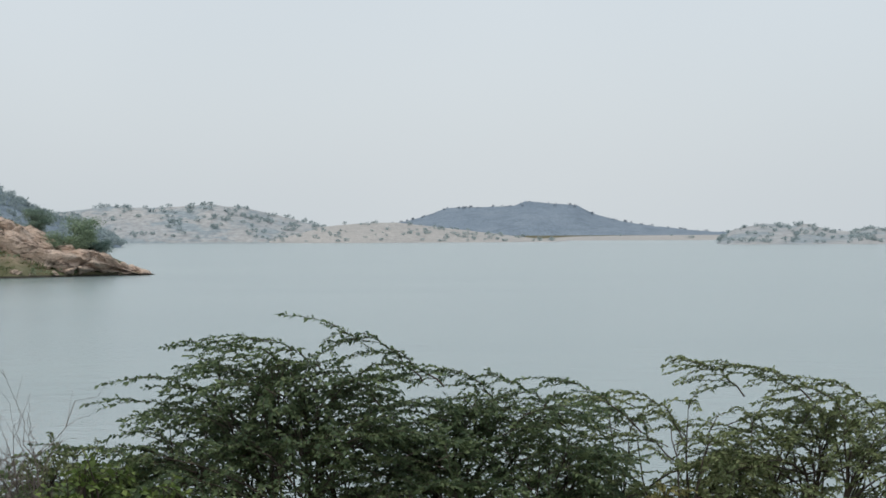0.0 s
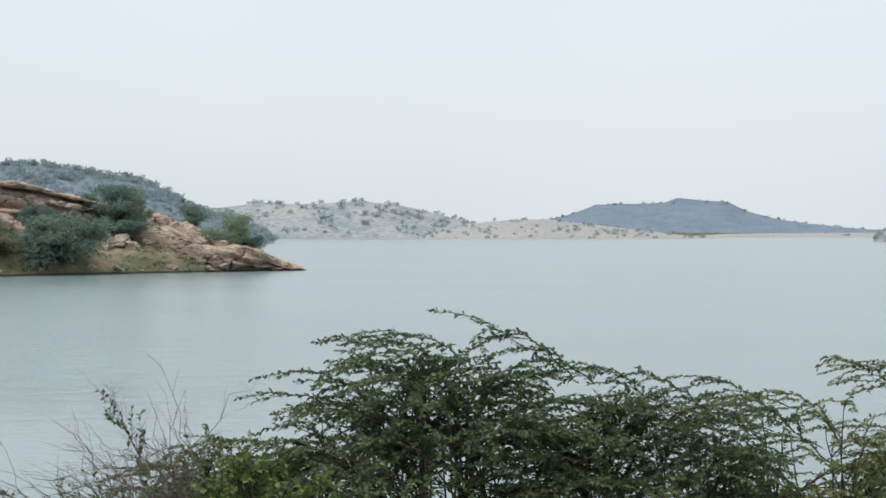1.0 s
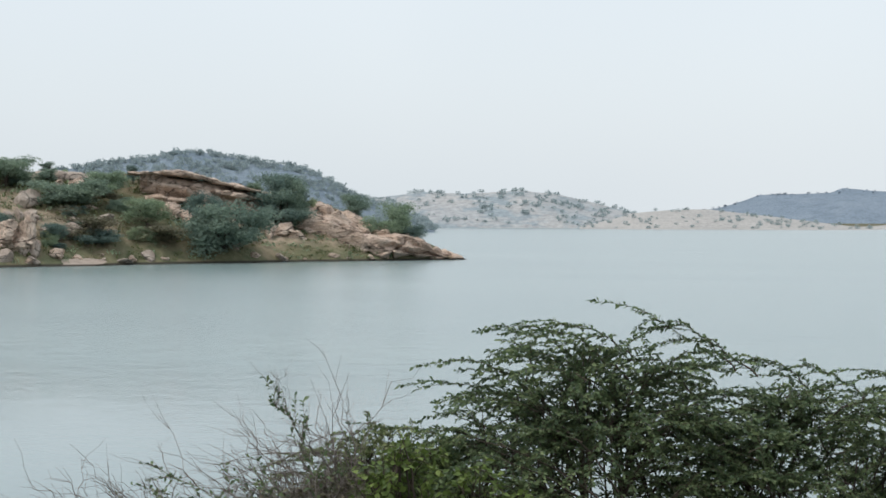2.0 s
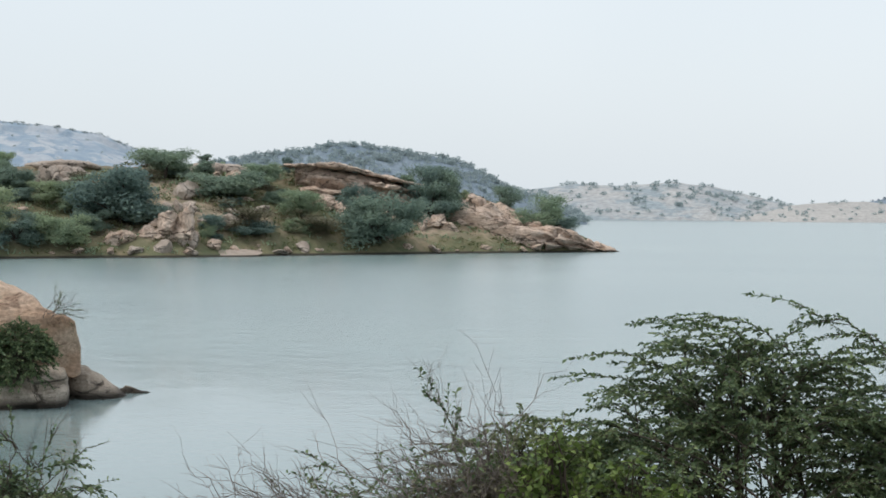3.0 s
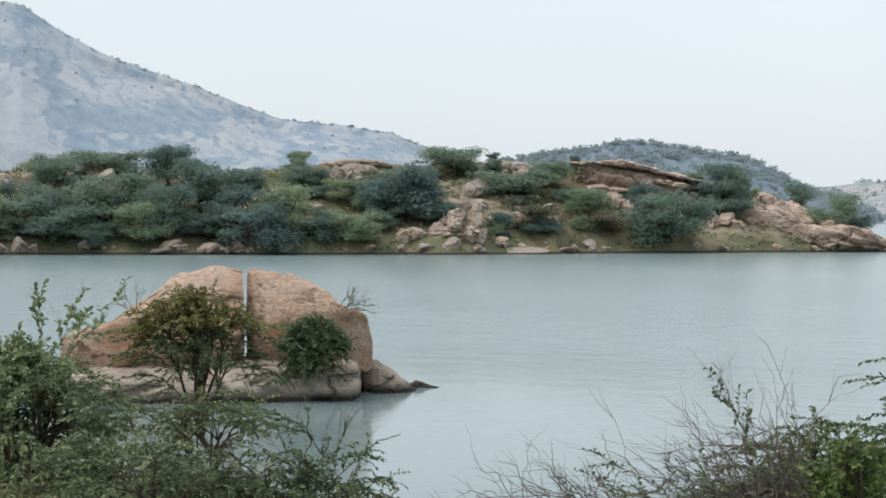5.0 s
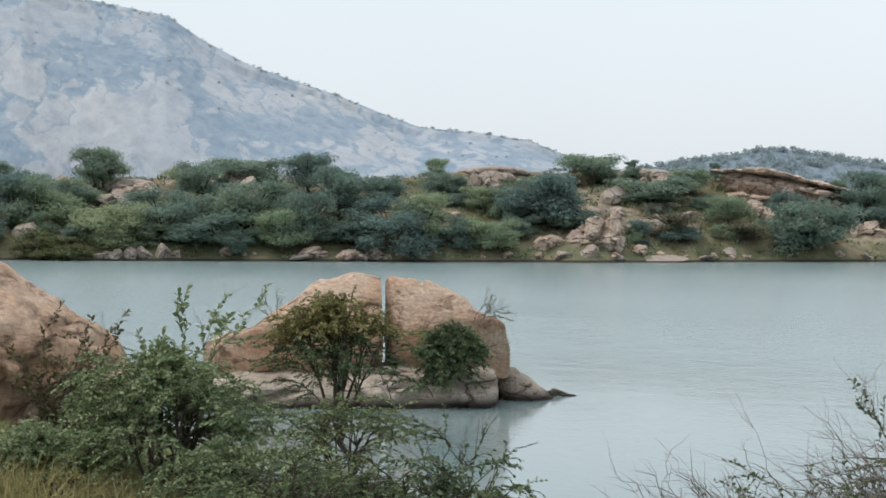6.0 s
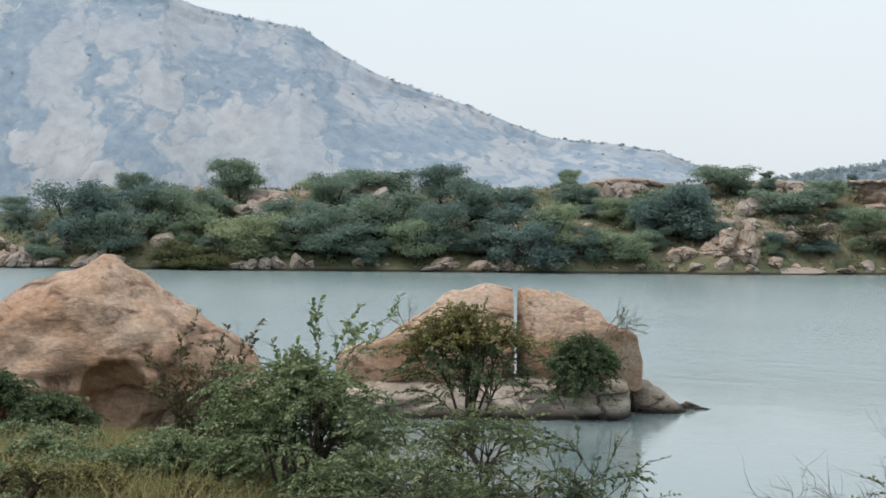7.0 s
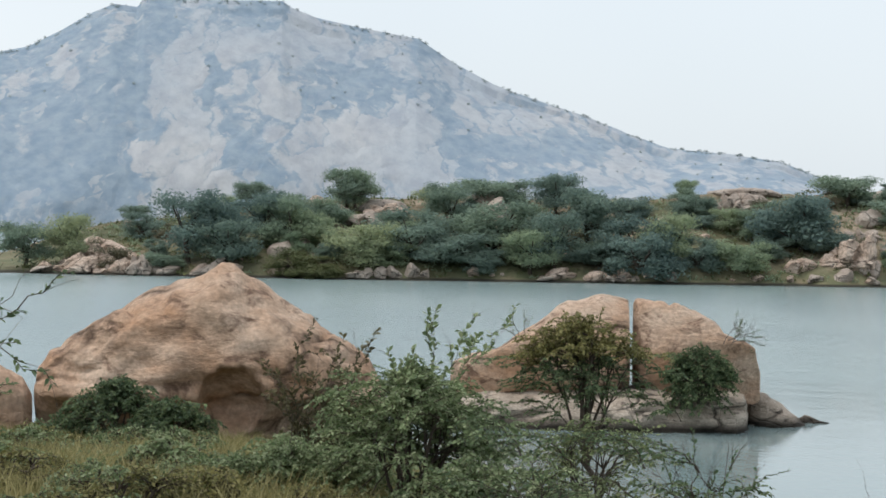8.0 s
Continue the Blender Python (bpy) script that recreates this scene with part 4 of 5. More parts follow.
shore_plant("small_tree", 46.71, 159.6, 6.05, 6.19)
shore_plant("small_tree", 44.58, 163.7, 8.03, 5.75)
shore_plant("round_shrub", 48.63, 161.3, 2.59, 4.61)
shore_plant("dry_shrub", 50.71, 162.9, 3.56, 3.90)
shore_plant("round_shrub", 43.42, 172.0, 7.97, 5.29)
shore_plant("small_tree", 42.64, 179.0, 11.21, 5.14)
shore_plant("grassy_shrub", 44.49, 156.8, 2.86, 4.35)
shore_plant("grassy_shrub", 43.70, 155.6, 2.17, 4.87)
# peninsula rocks: tone, bearing, distance, top height, width
shore_rock("red", 16.26, 183.3, 4.56, 2.91)
shore_rock("red", 16.69, 182.2, 4.30, 1.63)
shore_rock("red", 15.77, 183.0, 3.56, 2.27)
shore_rock("red", 25.33, 162.9, 6.37, 5.77)
shore_rock("pale", 24.94, 163.1, 3.40, 3.47)
shore_rock("pale", 25.85, 162.6, 2.70, 2.31)
shore_rock("pale", 24.07, 167.7, 4.09, 2.37)
shore_rock("pale", 23.49, 168.6, 4.33, 2.97)
shore_rock("pale", 22.91, 173.0, 5.30, 3.64)
shore_rock("pale", 22.28, 175.2, 5.32, 2.46)
shore_rock("pale", 23.68, 162.9, 0.62, 10.06)
shore_rock("pale", 29.40, 180.8, 9.88, 3.84)
shore_rock("pale", 28.45, 181.4, 9.54, 3.85)
shore_rock("red", 33.01, 156.5, 1.61, 2.24)
shore_rock("pale", 32.54, 156.6, 0.75, 0.78)
shore_rock("pale", 21.73, 166.9, 0.58, 2.34)
shore_rock("red", 20.17, 181.5, 6.52, 5.68)
shore_rock("red", 17.63, 189.7, 7.16, 3.93)
shore_rock("pale", 18.01, 175.8, 2.40, 2.43)
shore_rock("pale", 41.87, 154.5, 1.07, 1.40)
shore_rock("pale", 41.36, 154.7, 1.18, 1.30)
shore_rock("pale", 40.93, 154.8, 1.39, 1.41)
shore_rock("pale", 40.36, 154.9, 1.71, 1.84)
shore_rock("pale", 39.88, 155.1, 1.07, 1.41)
shore_rock("pale", 35.74, 155.7, 0.6, 2.54)
shore_rock("red", 35.35, 155.7, 1.54, 3.10)
shore_rock("red", 33.98, 156.0, 1.10, 2.00)
shore_rock("pale", 33.40, 156.2, 0.77, 1.45)
shore_rock("pale", 33.06, 156.3, 1.00, 1.45)
shore_rock("pale", 32.65, 156.4, 0.78, 0.78)
shore_rock("red", 43.44, 177.0, 9.91, 5.16)
shore_rock("red", 41.22, 176.0, 7.96, 4.41)
shore_rock("pale", 41.83, 171.8, 6.80, 4.78)
shore_rock("pale", 44.18, 162.4, 3.74, 2.82)
shore_rock("pale", 37.55, 175.0, 8.84, 7.38)
shore_rock("pale", 24.82, 176.4, 7.78, 3.12)
shore_rock("pale", 25.01, 171.3, 6.36, 3.64)
shore_rock("red", 51.26, 160.9, 3.45, 6.63)
shore_rock("red", 50.42, 159.8, 1.98, 4.39)
shore_rock("pale", 49.56, 159.0, 2.56, 3.83)
shore_rock("pale", 48.65, 158.5, 0.98, 2.51)
shore_rock("pale", 47.08, 157.5, 2.34, 3.59)
shore_rock("pale", 44.68, 160.5, 3.61, 3.12)
shore_rock("pale", 42.33, 154.5, 0.84, 2.15)
shore_rock("pale", 52.94, 163.2, 0.76, 3.91)
shore_rock("pale", 48.06, 170.8, 4.80, 2.94)

fill = random.Random(71)


def low_growth():
    """Tufts and small scrub all over the peninsula."""
    rng = np.random.default_rng(8)
    for mat, count, words in ((LEAF_GRASSY, 2600, "tufts of dry grass and weeds over the slope"), (LEAF_FAR_HAZED, 1300, "small green scrub scattered over the slope")):
        verts, faces = [], []
        for _ in range(count):
            az = rng.uniform(12.5, 53.5)
            run = np.interp(az, RUN_A, RUN_D)
            d = float(np.interp(az, SH_A, SH_D) + run * rng.uniform(0.03, 1.05))
            p = np.array(polar(az, d, pen_z(az, d)))
            s = rng.uniform(0.2, 0.75)
            for _ in range(14):
                q = rng.normal(size=3) * np.array([0.5, 0.5, 0.28]) * s
                q[2] = abs(q[2])
                e1, e2 = rng.normal(size=3) * s * 0.16, rng.normal(size=3) * s * 0.16
                i = len(verts)
                verts += [p + q - e1, p + q + e2, p + q + e1 + np.array([0, 0, s * 0.2])]
                faces.append((i, i + 1, i + 2))
        tagged(new("slope_growth", mesh_of("slope_growth", verts, faces, mat, False)), words, "scrub", kind="stuff")


low_growth()
for k in range(120):
    az = fill.uniform(12.5, 53)
    u = fill.choice((0.03, fill.uniform(0.05, 0.5), fill.uniform(0.05, 0.95)))
    d = float(np.interp(az, SH_A, SH_D) + u * np.interp(az, RUN_A, RUN_D))
    w = fill.uniform(0.5, 2.2)
    shore_rock("red" if k % 3 else "pale", az, d, pen_z(az, d) + w * fill.uniform(0.3, 0.7), w)
for k in range(84):
    az = fill.uniform(26.5, 50.5) if k < 44 else fill.uniform(17, 26)
    d = float(np.interp(az, SH_A, SH_D) + fill.uniform(0.08, 0.95) * np.interp(az, RUN_A, RUN_D))
    w = fill.uniform(2.0, 4.2) if k < 44 else fill.uniform(1.2, 2.4)
    shore_plant("dry_shrub" if k % 4 == 0 else "round_shrub", az, d, pen_z(az, d) + w * fill.uniform(0.5, 0.8), w)

# ---- plants of the near bank ----
def leaf_mesh(name, spots, rng, length, width, mat):
    """Narrow leaves: each spot is a place, a direction and a size."""
    p = np.array([s[0] for s in spots])
    d = np.array([s[1] for s in spots])
    k = np.array([s[2] for s in spots])[:, None]
    d /= np.linalg.norm(d, axis=1)[:, None] + 1e-9
    s = np.cross(d, rng.normal(size=d.shape) * 0.8 + np.array([0, 0, 1.0]))
    s /= np.linalg.norm(s, axis=1)[:, None] + 1e-9
    mid = p + d * length * k * 0.5
    mid[:, 2] += 0.12 * length
    verts = np.stack([p, mid + s * width * k, p + d * length * k, mid - s * width * k], 1).reshape(-1, 3)
    return mesh_of(name, verts, np.arange(len(verts)).reshape(-1, 4), mat, False)


def leafy_twig(path, rng, spots, gap, start=0.1):
    """Leaf spots on both sides of a twig."""
    seg = np.linalg.norm(np.diff(path, axis=0), axis=1)
    cum = np.concatenate([[0], np.cumsum(seg)])
    s = cum[-1] * start
    flip = 1
    while s < cum[-1]:
        i = min(len(seg) - 1, int(np.searchsorted(cum, s) - 1)) if s > 0 else 0
        f = (s - cum[i]) / max(1e-6, seg[i])
        p = path[i] + (path[i + 1] - path[i]) * f
        ahead = (path[i + 1] - path[i]) / max(1e-6, seg[i])
        side = np.cross(ahead, np.array([0, 0, 1.0]) + rng.normal(size=3) * 0.35) * flip
        flip = -flip
        spots.append((p, side + ahead * 0.7 + np.array([0, 0, rng.uniform(-0.45, 0.2)]), rng.uniform(0.6, 1.25)))
        s += gap * rng.uniform(0.7, 1.3)


def bank_bush(name, az, dist, top, half, deep, seed, label, leaf=LEAF, wood=BARK, limbs=8, subs=6, twigs=7, twig=0.7, length=0.055, width=0.0125, gap=0.0125, drop=2.2, leafy=1.0, base=None, fork=0.0, sprays=0, tips=(), tip_leaf=None, tip_from=0.6, category="bush"):
    """A many-stemmed bush: limbs fan out from the base, side branches fill the crown, arching twigs carry the leaves."""
    rng = np.random.default_rng(seed)
    z0 = bank_z(az, dist) if base is None else base
    tall = top - z0
    rz = drop * 0.6
    cz = tall - rz
    spots = []
    root = new(name)
    root.matrix_basis = Matrix.Translation(polar(az, dist, z0)) @ pose(0, 0, 0, 0, 0, az)
    if fork:
        wv, wf = [], []
        tube(curve((0.1, 0, -0.08), (0, 0, fork), (0.16, 0, 0), 9, rng, 0.3), 0.045, 0.034, 7, wv, wf)
        part("trunk", mesh_of("trunk", wv, wf, wood), root)
    for j in range(limbs):
        wv, wf = [], []
        a = 2 * math.pi * (j + rng.uniform(0, 0.8)) / limbs * 1.618
        e = rng.uniform(-0.1, 1.3)
        k = rng.uniform(0.2, 0.6)
        tip = np.array([half * k * math.cos(a) * math.cos(e) * 1.2, deep * k * math.sin(a) * math.cos(e) * 1.2, cz + rz * k * math.sin(e)])
        path = curve((rng.uniform(-0.12, 0.12), rng.uniform(-0.12, 0.12), -0.08) if not fork else (0, 0, fork - rng.uniform(0, 0.3)), tip, (-0.1 * tip[0], 0, tall * (0.16 if not fork else 0.03)), 8, rng)
        tube(path, 0.026, 0.01, 6, wv, wf)
        for _ in range(subs):
            b = path[int(rng.integers(4, 8))]
            a2 = a + rng.normal() * 0.75
            e2 = np.clip(e + rng.normal() * 0.55, -0.7, 1.5)
            k2 = rng.uniform(0.6, 0.9)
            tip2 = np.array([half * k2 * math.cos(a2) * math.cos(e2), deep * k2 * math.sin(a2) * math.cos(e2), cz + rz * k2 * math.sin(e2)])
            path2 = curve(b, tip2, (0, 0, 0.18 * np.linalg.norm(tip2 - b)), 7, rng)
            tube(path2, 0.011, 0.004, 4, wv, wf)
            flow = tip2 - b
            flow /= max(1e-6, np.linalg.norm(flow))
            for _ in range(twigs):
                b2 = path2[int(rng.integers(1, 7))]
                out = flow * np.array([0.8, 0.8, 0.3]) + np.array([np.clip(1.1 * b2[0] / half + rng.normal() * 0.25, -0.7, 0.7), 0.0, 0.06]) + rng.normal(size=3) * np.array([0.45, 0.5, 0.13])
                out /= np.linalg.norm(out)
                reach = twig * rng.uniform(0.4, 1.1)
                tip3 = b2 + out * reach
                over = math.sqrt((tip3[0] / half) ** 2 + (tip3[1] / deep) ** 2 + ((tip3[2] - cz) / rz) ** 2)
                if over > 1.05:
                    tip3 = b2 + (tip3 - b2) * 0.5
                tip3[2] -= 0.2 * reach
                path3 = curve(b2, tip3, (0, 0, 0.26 * reach), 7, rng)
                tube(path3, 0.0045, 0.0016, 3, wv, wf)
                if rng.random() < leafy:
                    leafy_twig(path3, rng, spots, gap)
        part("branch", mesh_of("branch", wv, wf, wood), root)
    for _ in range(sprays):
        wv, wf = [], []
        a = rng.uniform(0.0, math.pi)
        k = rng.uniform(0.5, 0.84)
        b = np.array([half * k * math.cos(a), rng.uniform(-0.6, 0.4) * deep, cz + rz * k * math.sin(a)])
        way = math.copysign(1.0, math.cos(a) + rng.normal() * 0.25)
        out = np.array([way * rng.uniform(0.7, 1.1), rng.normal() * 0.3, math.sin(a) * 0.12 - 0.05])
        path = curve(b, b + out * twig * rng.uniform(0.6, 1.0), (0, 0, 0.14), 7, rng)
        tube(path, 0.006, 0.0015, 3, wv, wf)
        leafy_twig(path, rng, spots, gap * 0.8)
        for i in (2, 3, 4):
            q = curve(path[i], path[i] + np.array([way * 0.9, rng.normal() * 0.6, rng.normal() * 0.18 - 0.1]) * twig * rng.uniform(0.25, 0.45), (0, 0, 0.04), 5, rng)
            tube(q, 0.003, 0.0012, 3, wv, wf)
            leafy_twig(q, rng, spots, gap * 0.9)
        part("spray", mesh_of("spray", wv, wf, wood), root)
    for taz, tz in tips:
        # a long leafy shoot that stands out of the crown
        wv, wf = [], []
        tip = np.array([-dist * math.tan(radians(taz - az)), rng.uniform(-0.25, 0.25) * deep, tz - z0])
        way = -1.0 if taz > az - 4.0 else 1.0
        b = tip - np.array([way * rng.uniform(0.55, 1.0), 0, rng.uniform(0.3, 0.6)]) * twig
        path = curve(b, tip, (-0.1 * way, 0, rng.uniform(0.12, 0.26) * twig), 10, rng, 0.12)
        tube(path, 0.008, 0.0016, 4, wv, wf)
        leafy_twig(path, rng, spots, gap * 0.75, 0.15)
        for i in (1, 2, 3, 4, 5, 6, 7, 8):
            q = curve(path[i], path[i] + np.array([way * 0.9 + rng.normal() * 0.3, rng.normal() * 0.5, rng.normal() * 0.12 - 0.12]) * rng.uniform(0.25, 0.55), (0, 0, 0.06), 6, rng)
            tube(q, 0.0035, 0.0012, 3, wv, wf)
            leafy_twig(q, rng, spots, gap * 0.9)
        part("shoot", mesh_of("shoot", wv, wf, wood), root)
    if tip_leaf:
        cut = [s[0][2] > cz + rz * (tip_from + 0.3 * noise.noise(s[0] * 2.0)) for s in spots]
        tips = [s for s, c in zip(spots, cut) if c]
        spots = [s for s, c in zip(spots, cut) if not c]
        part("tip_foliage", leaf_mesh("tip_foliage", tips, rng, length, width, tip_leaf), root, "yellowing leaves at the top")
    part("foliage", leaf_mesh("foliage", spots, rng, length, width, leaf), root)
    return tagged(root, label, category, "bushes of the near bank")


def arching_shrub(name, az, dist, seed, label, stems, leaf=LEAF, wood=DRY_WOOD, side=8, leaf_from=0.75, length=0.05, width=0.013, base=None, green_side=0.5):
    """Bare arching stems; each is a tip bearing, a tip height, an arch and whether it is leafy."""
    rng = np.random.default_rng(seed)
    z0 = bank_z(az, dist) if base is None else base
    spots = []
    root = new(name)
    root.matrix_basis = Matrix.Translation(polar(az, dist, z0)) @ pose(0, 0, 0, 0, 0, az)
    for taz, tz, arch, green in stems:
        wv, wf = [], []
        x = -dist * math.tan(radians(taz - az))
        b = np.array([rng.uniform(-0.15, 0.15), rng.uniform(-0.2, 0.2), -0.05])
        tip = np.array([x, rng.uniform(-0.3, 0.3), tz - z0])
        path = curve(b, tip, (-0.2 * x, 0, arch * 1.25), 14, rng, 0.1)
        tube(path, 0.012, 0.002, 5, wv, wf)
        if green:
            leafy_twig(path, rng, spots, 0.02, leaf_from)
        for _ in range(side):
            i = int(rng.integers(5, 13))
            ahead = path[i] - path[i - 1]
            ahead /= np.linalg.norm(ahead)
            out = ahead * 0.7 + rng.normal(size=3) * 0.45 + np.array([0, 0, 0.12])
            q = curve(path[i], path[i] + out * rng.uniform(0.15, 0.55), (0, 0, 0.04), 6, rng, 0.12)
            tube(q, 0.0045, 0.0012, 3, wv, wf)
            if green and rng.random() < green_side:
                leafy_twig(q, rng, spots, 0.024, 0.3)
            for _ in range(2):
                j = int(rng.integers(2, 5))
                q2 = curve(q[j], q[j] + (out + rng.normal(size=3) * 0.5) * rng.uniform(0.08, 0.22), (0, 0, 0.02), 4, rng, 0.1)
                tube(q2, 0.0025, 0.001, 3, wv, wf)
        part("stem", mesh_of("stem", wv, wf, wood), root)
    if spots:
        part("foliage", leaf_mesh("foliage", spots, rng, length, width, leaf), root)
    return tagged(root, label, "shrub", "bushes of the near bank")


GREEN = "feathery dark green thorn bush on the bank"
FRESH = "dense fresh green shrub in front of the boulders"
ROCKY = "dark shrub growing against the great boulder"
bank_bush("thorn_bush", 5.7, 14.0, 3.58, 1.82, 1.2, 201, GREEN, tips=((10.9, 3.12), (10.2, 3.3), (9.0, 3.56), (8.1, 3.62), (7.1, 3.64), (5.6, 3.44), (4.3, 3.76), (3.4, 3.6), (1.67, 3.42)), limbs=15, subs=8, twigs=7, twig=0.95, drop=2.9, sprays=56, gap=0.0145, width=0.0135)
bank_bush("thorn_bush", -1.4, 14.3, 3.27, 1.5, 1.1, 202, GREEN, tips=((0.2, 3.3), (-1.5, 3.32), (-3.5, 3.24), (-4.9, 3.03)), limbs=12, subs=7, twigs=7, twig=0.9, drop=2.4, sprays=26)
bank_bush("thorn_bush", -7.6, 15.0, 3.22, 1.3, 1.0, 203, GREEN, tips=((-6.3, 3.08), (-7.9, 3.36), (-9.4, 3.3)), limbs=9, subs=6, twigs=6, twig=0.9, drop=2.2, sprays=16, leaf=LEAF_OLIVE)
bank_bush("thorn_bush", -13.0, 15.2, 3.18, 1.5, 1.1, 204, GREEN, tips=((-10.9, 3.24), (-12.8, 3.18), (-14.8, 2.98)), limbs=9, subs=6, twigs=6, twig=0.9, drop=2.2, sprays=16, leaf=LEAF_OLIVE)
bank_bush("yellowing_bush", -7.8, 12.5, 2.62, 0.8, 0.6, 205, "yellow-green weedy bush on the bank", leaf=LEAF_YELLOW, limbs=6, subs=5, twigs=6, twig=0.4, drop=1.0, length=0.05, width=0.014)
bank_bush("creeper_bush", 12.3, 12.2, 2.98, 0.42, 0.4, 206, "bright green creeper climbing through dry twigs", leaf=LEAF_BRIGHT, limbs=6, subs=5, twigs=6, twig=0.35, drop=1.2, length=0.06, width=0.022, gap=0.03)
bank_bush("creeper_bush", 9.6, 12.4, 2.7, 0.6, 0.4, 207, "bright green creeper climbing through dry twigs", leaf=LEAF_BRIGHT, limbs=6, subs=5, twigs=5, twig=0.35, drop=1.0, length=0.06, width=0.02, gap=0.03)
bank_bush("brown_bush", 15.2, 13.2, 2.6, 0.85, 0.6, 208, "half-dry brownish green bush of thin twigs", leaf=LEAF_DRY, wood=DRY_WOOD, limbs=8, subs=7, twigs=8, twig=0.5, drop=1.3, gap=0.05)
bank_bush("brown_bush", 18.4, 13.0, 2.32, 0.8, 0.6, 228, "half-dry brownish green bush of thin twigs", leaf=LEAF_YELLOW, wood=DRY_WOOD, limbs=7, subs=7, twigs=7, twig=0.5, drop=1.1, gap=0.045)
arching_shrub("dry_shrub", 13.4, 13.2, 209, "dry grey shrub of arching bare twigs", [(16.8, 3.08, 0.4, True), (21.0, 2.42, 0.6, True), (20.2, 2.2, 0.85, True), (18.9, 2.22, 0.9, False), (17.6, 2.36, 0.9, False),
              (16.2, 2.64, 0.9, False), (15.2, 2.76, 0.85, False), (14.3, 2.86, 0.8, False), (15.8, 2.7, 0.7, False), (17.0, 2.5, 0.8, False), (14.8, 2.6, 0.8, False), (18.0, 2.1, 0.9, False), (19.6, 2.05, 0.85, False), (16.8, 2.25, 0.9, True), (15.6, 2.45, 0.8, True), (17.2, 2.1, 0.95, False), (18.4, 2.35, 0.75, False), (16.6, 2.62, 0.8, False)], side=15, leaf_from=0.5, length=0.055, width=0.014)
arching_shrub("dry_shrub", 19.0, 13.0, 210, "low tangle of bare grey twigs on the bank", [(26.4, 1.95, 0.85, False), (24.3, 2.12, 0.85, False), (22.2, 2.1, 0.85, True), (20.4, 2.2, 0.7, False), (23.2, 2.05, 0.9, False),
              (27.4, 1.9, 0.85, False), (21.4, 2.2, 0.75, False), (25.2, 1.98, 0.9, False), (24.0, 2.28, 0.7, False), (22.8, 2.24, 0.8, False)], side=10)
arching_shrub("dry_shrub", 14.6, 12.8, 233, "dry grey shrub of arching bare twigs", [(18.2, 2.2, 0.8, False), (19.0, 2.1, 0.85, True), (17.2, 2.28, 0.75, True), (20.4, 2.05, 0.85, False), (16.4, 2.3, 0.7, True), (21.2, 2.02, 0.9, True), (15.4, 2.45, 0.6, True), (18.0, 2.1, 0.8, True)], side=9)
bank_bush("thorn_bush", 35.6, 14.2, 2.5, 1.3, 0.9, 211, GREEN, tips=((38.2, 2.9), (36.6, 2.8), (34.0, 2.8), (32.4, 2.75)), limbs=8, subs=5, twigs=5, drop=1.4, sprays=8, length=0.06, width=0.015, gap=0.026, leafy=0.55)
bank_bush("thorn_bush", 30.6, 14.6, 2.42, 0.9, 0.7, 212, GREEN, limbs=7, subs=5, twigs=5, drop=1.1, sprays=5, length=0.06, width=0.015, gap=0.024, leafy=0.85)
bank_bush("thorn_bush", 12.6, 14.2, 2.78, 0.75, 0.6, 235, GREEN, leaf=LEAF_OLIVE, limbs=7, subs=6, twigs=6, drop=1.2, sprays=8)
bank_bush("thorn_bush", 33.4, 14.5, 2.4, 0.85, 0.7, 234, GREEN, leaf=LEAF_OLIVE, limbs=7, subs=6, twigs=5, drop=1.2, sprays=8, length=0.06, width=0.015, gap=0.026, leafy=0.55)
arching_shrub("bare_sapling", 30.7, 15.5, 213, "thin dark sapling with few leaves", [(30.8, 2.72, 0.1, True), (29.3, 2.55, 0.3, True), (27.5, 2.4, 0.5, True), (31.8, 2.5, 0.2, True), (30.0, 2.35, 0.2, True)], wood=BARK, side=7)
bank_bush("leafy_shrub", 40.4, 17.6, 3.15, 1.25, 1.0, 214, FRESH, leaf=LEAF_FRESH, limbs=10, subs=8, twigs=8, drop=1.7, length=0.06, width=0.016, gap=0.018, sprays=6)
bank_bush("leafy_shrub", 37.2, 16.4, 2.35, 1.3, 0.9, 215, FRESH, leaf=LEAF_FRESH, limbs=10, subs=8, twigs=7, drop=1.3, length=0.06, width=0.016, gap=0.018, sprays=4)
bank_bush("leafy_shrub", 44.6, 18.6, 2.2, 1.4, 1.0, 216, FRESH, leaf=LEAF_FRESH, limbs=10, subs=8, twigs=8, drop=1.3, length=0.06, width=0.016, gap=0.018, sprays=8)
bank_bush("leafy_shrub", 42.6, 22.5, 2.0, 1.3, 0.9, 229, FRESH, leaf=LEAF_FRESH, limbs=9, subs=7, twigs=7, drop=1.3, length=0.06, width=0.016, gap=0.018, sprays=5)
bank_bush("leafy_shrub", 48.6, 20.0, 1.15, 1.2, 0.8, 217, "low green shrub at the foot of the boulder", leaf=LEAF_FRESH, limbs=8, subs=7, twigs=6, drop=0.9, length=0.065, width=0.018)
bank_bush("leafy_shrub", 52.6, 22.0, 1.4, 1.3, 0.8, 230, "low green shrub at the foot of the boulder", leaf=LEAF_YELLOW, limbs=8, subs=6, twigs=6, drop=0.8, length=0.065, width=0.018)
arching_shrub("tall_sapling", 39.8, 18.0, 218, "slender sapling with paired pale green leaves", [(39.9, 3.62, 0.1, True), (38.1, 3.4, 0.25, True), (41.0, 3.0, 0.25, True), (40.4, 3.25, 0.1, True), (39.0, 3.2, 0.1, True)], leaf=LEAF_FRESH, wood=BARK, side=11, leaf_from=0.25, length=0.08, width=0.025, green_side=1.0)
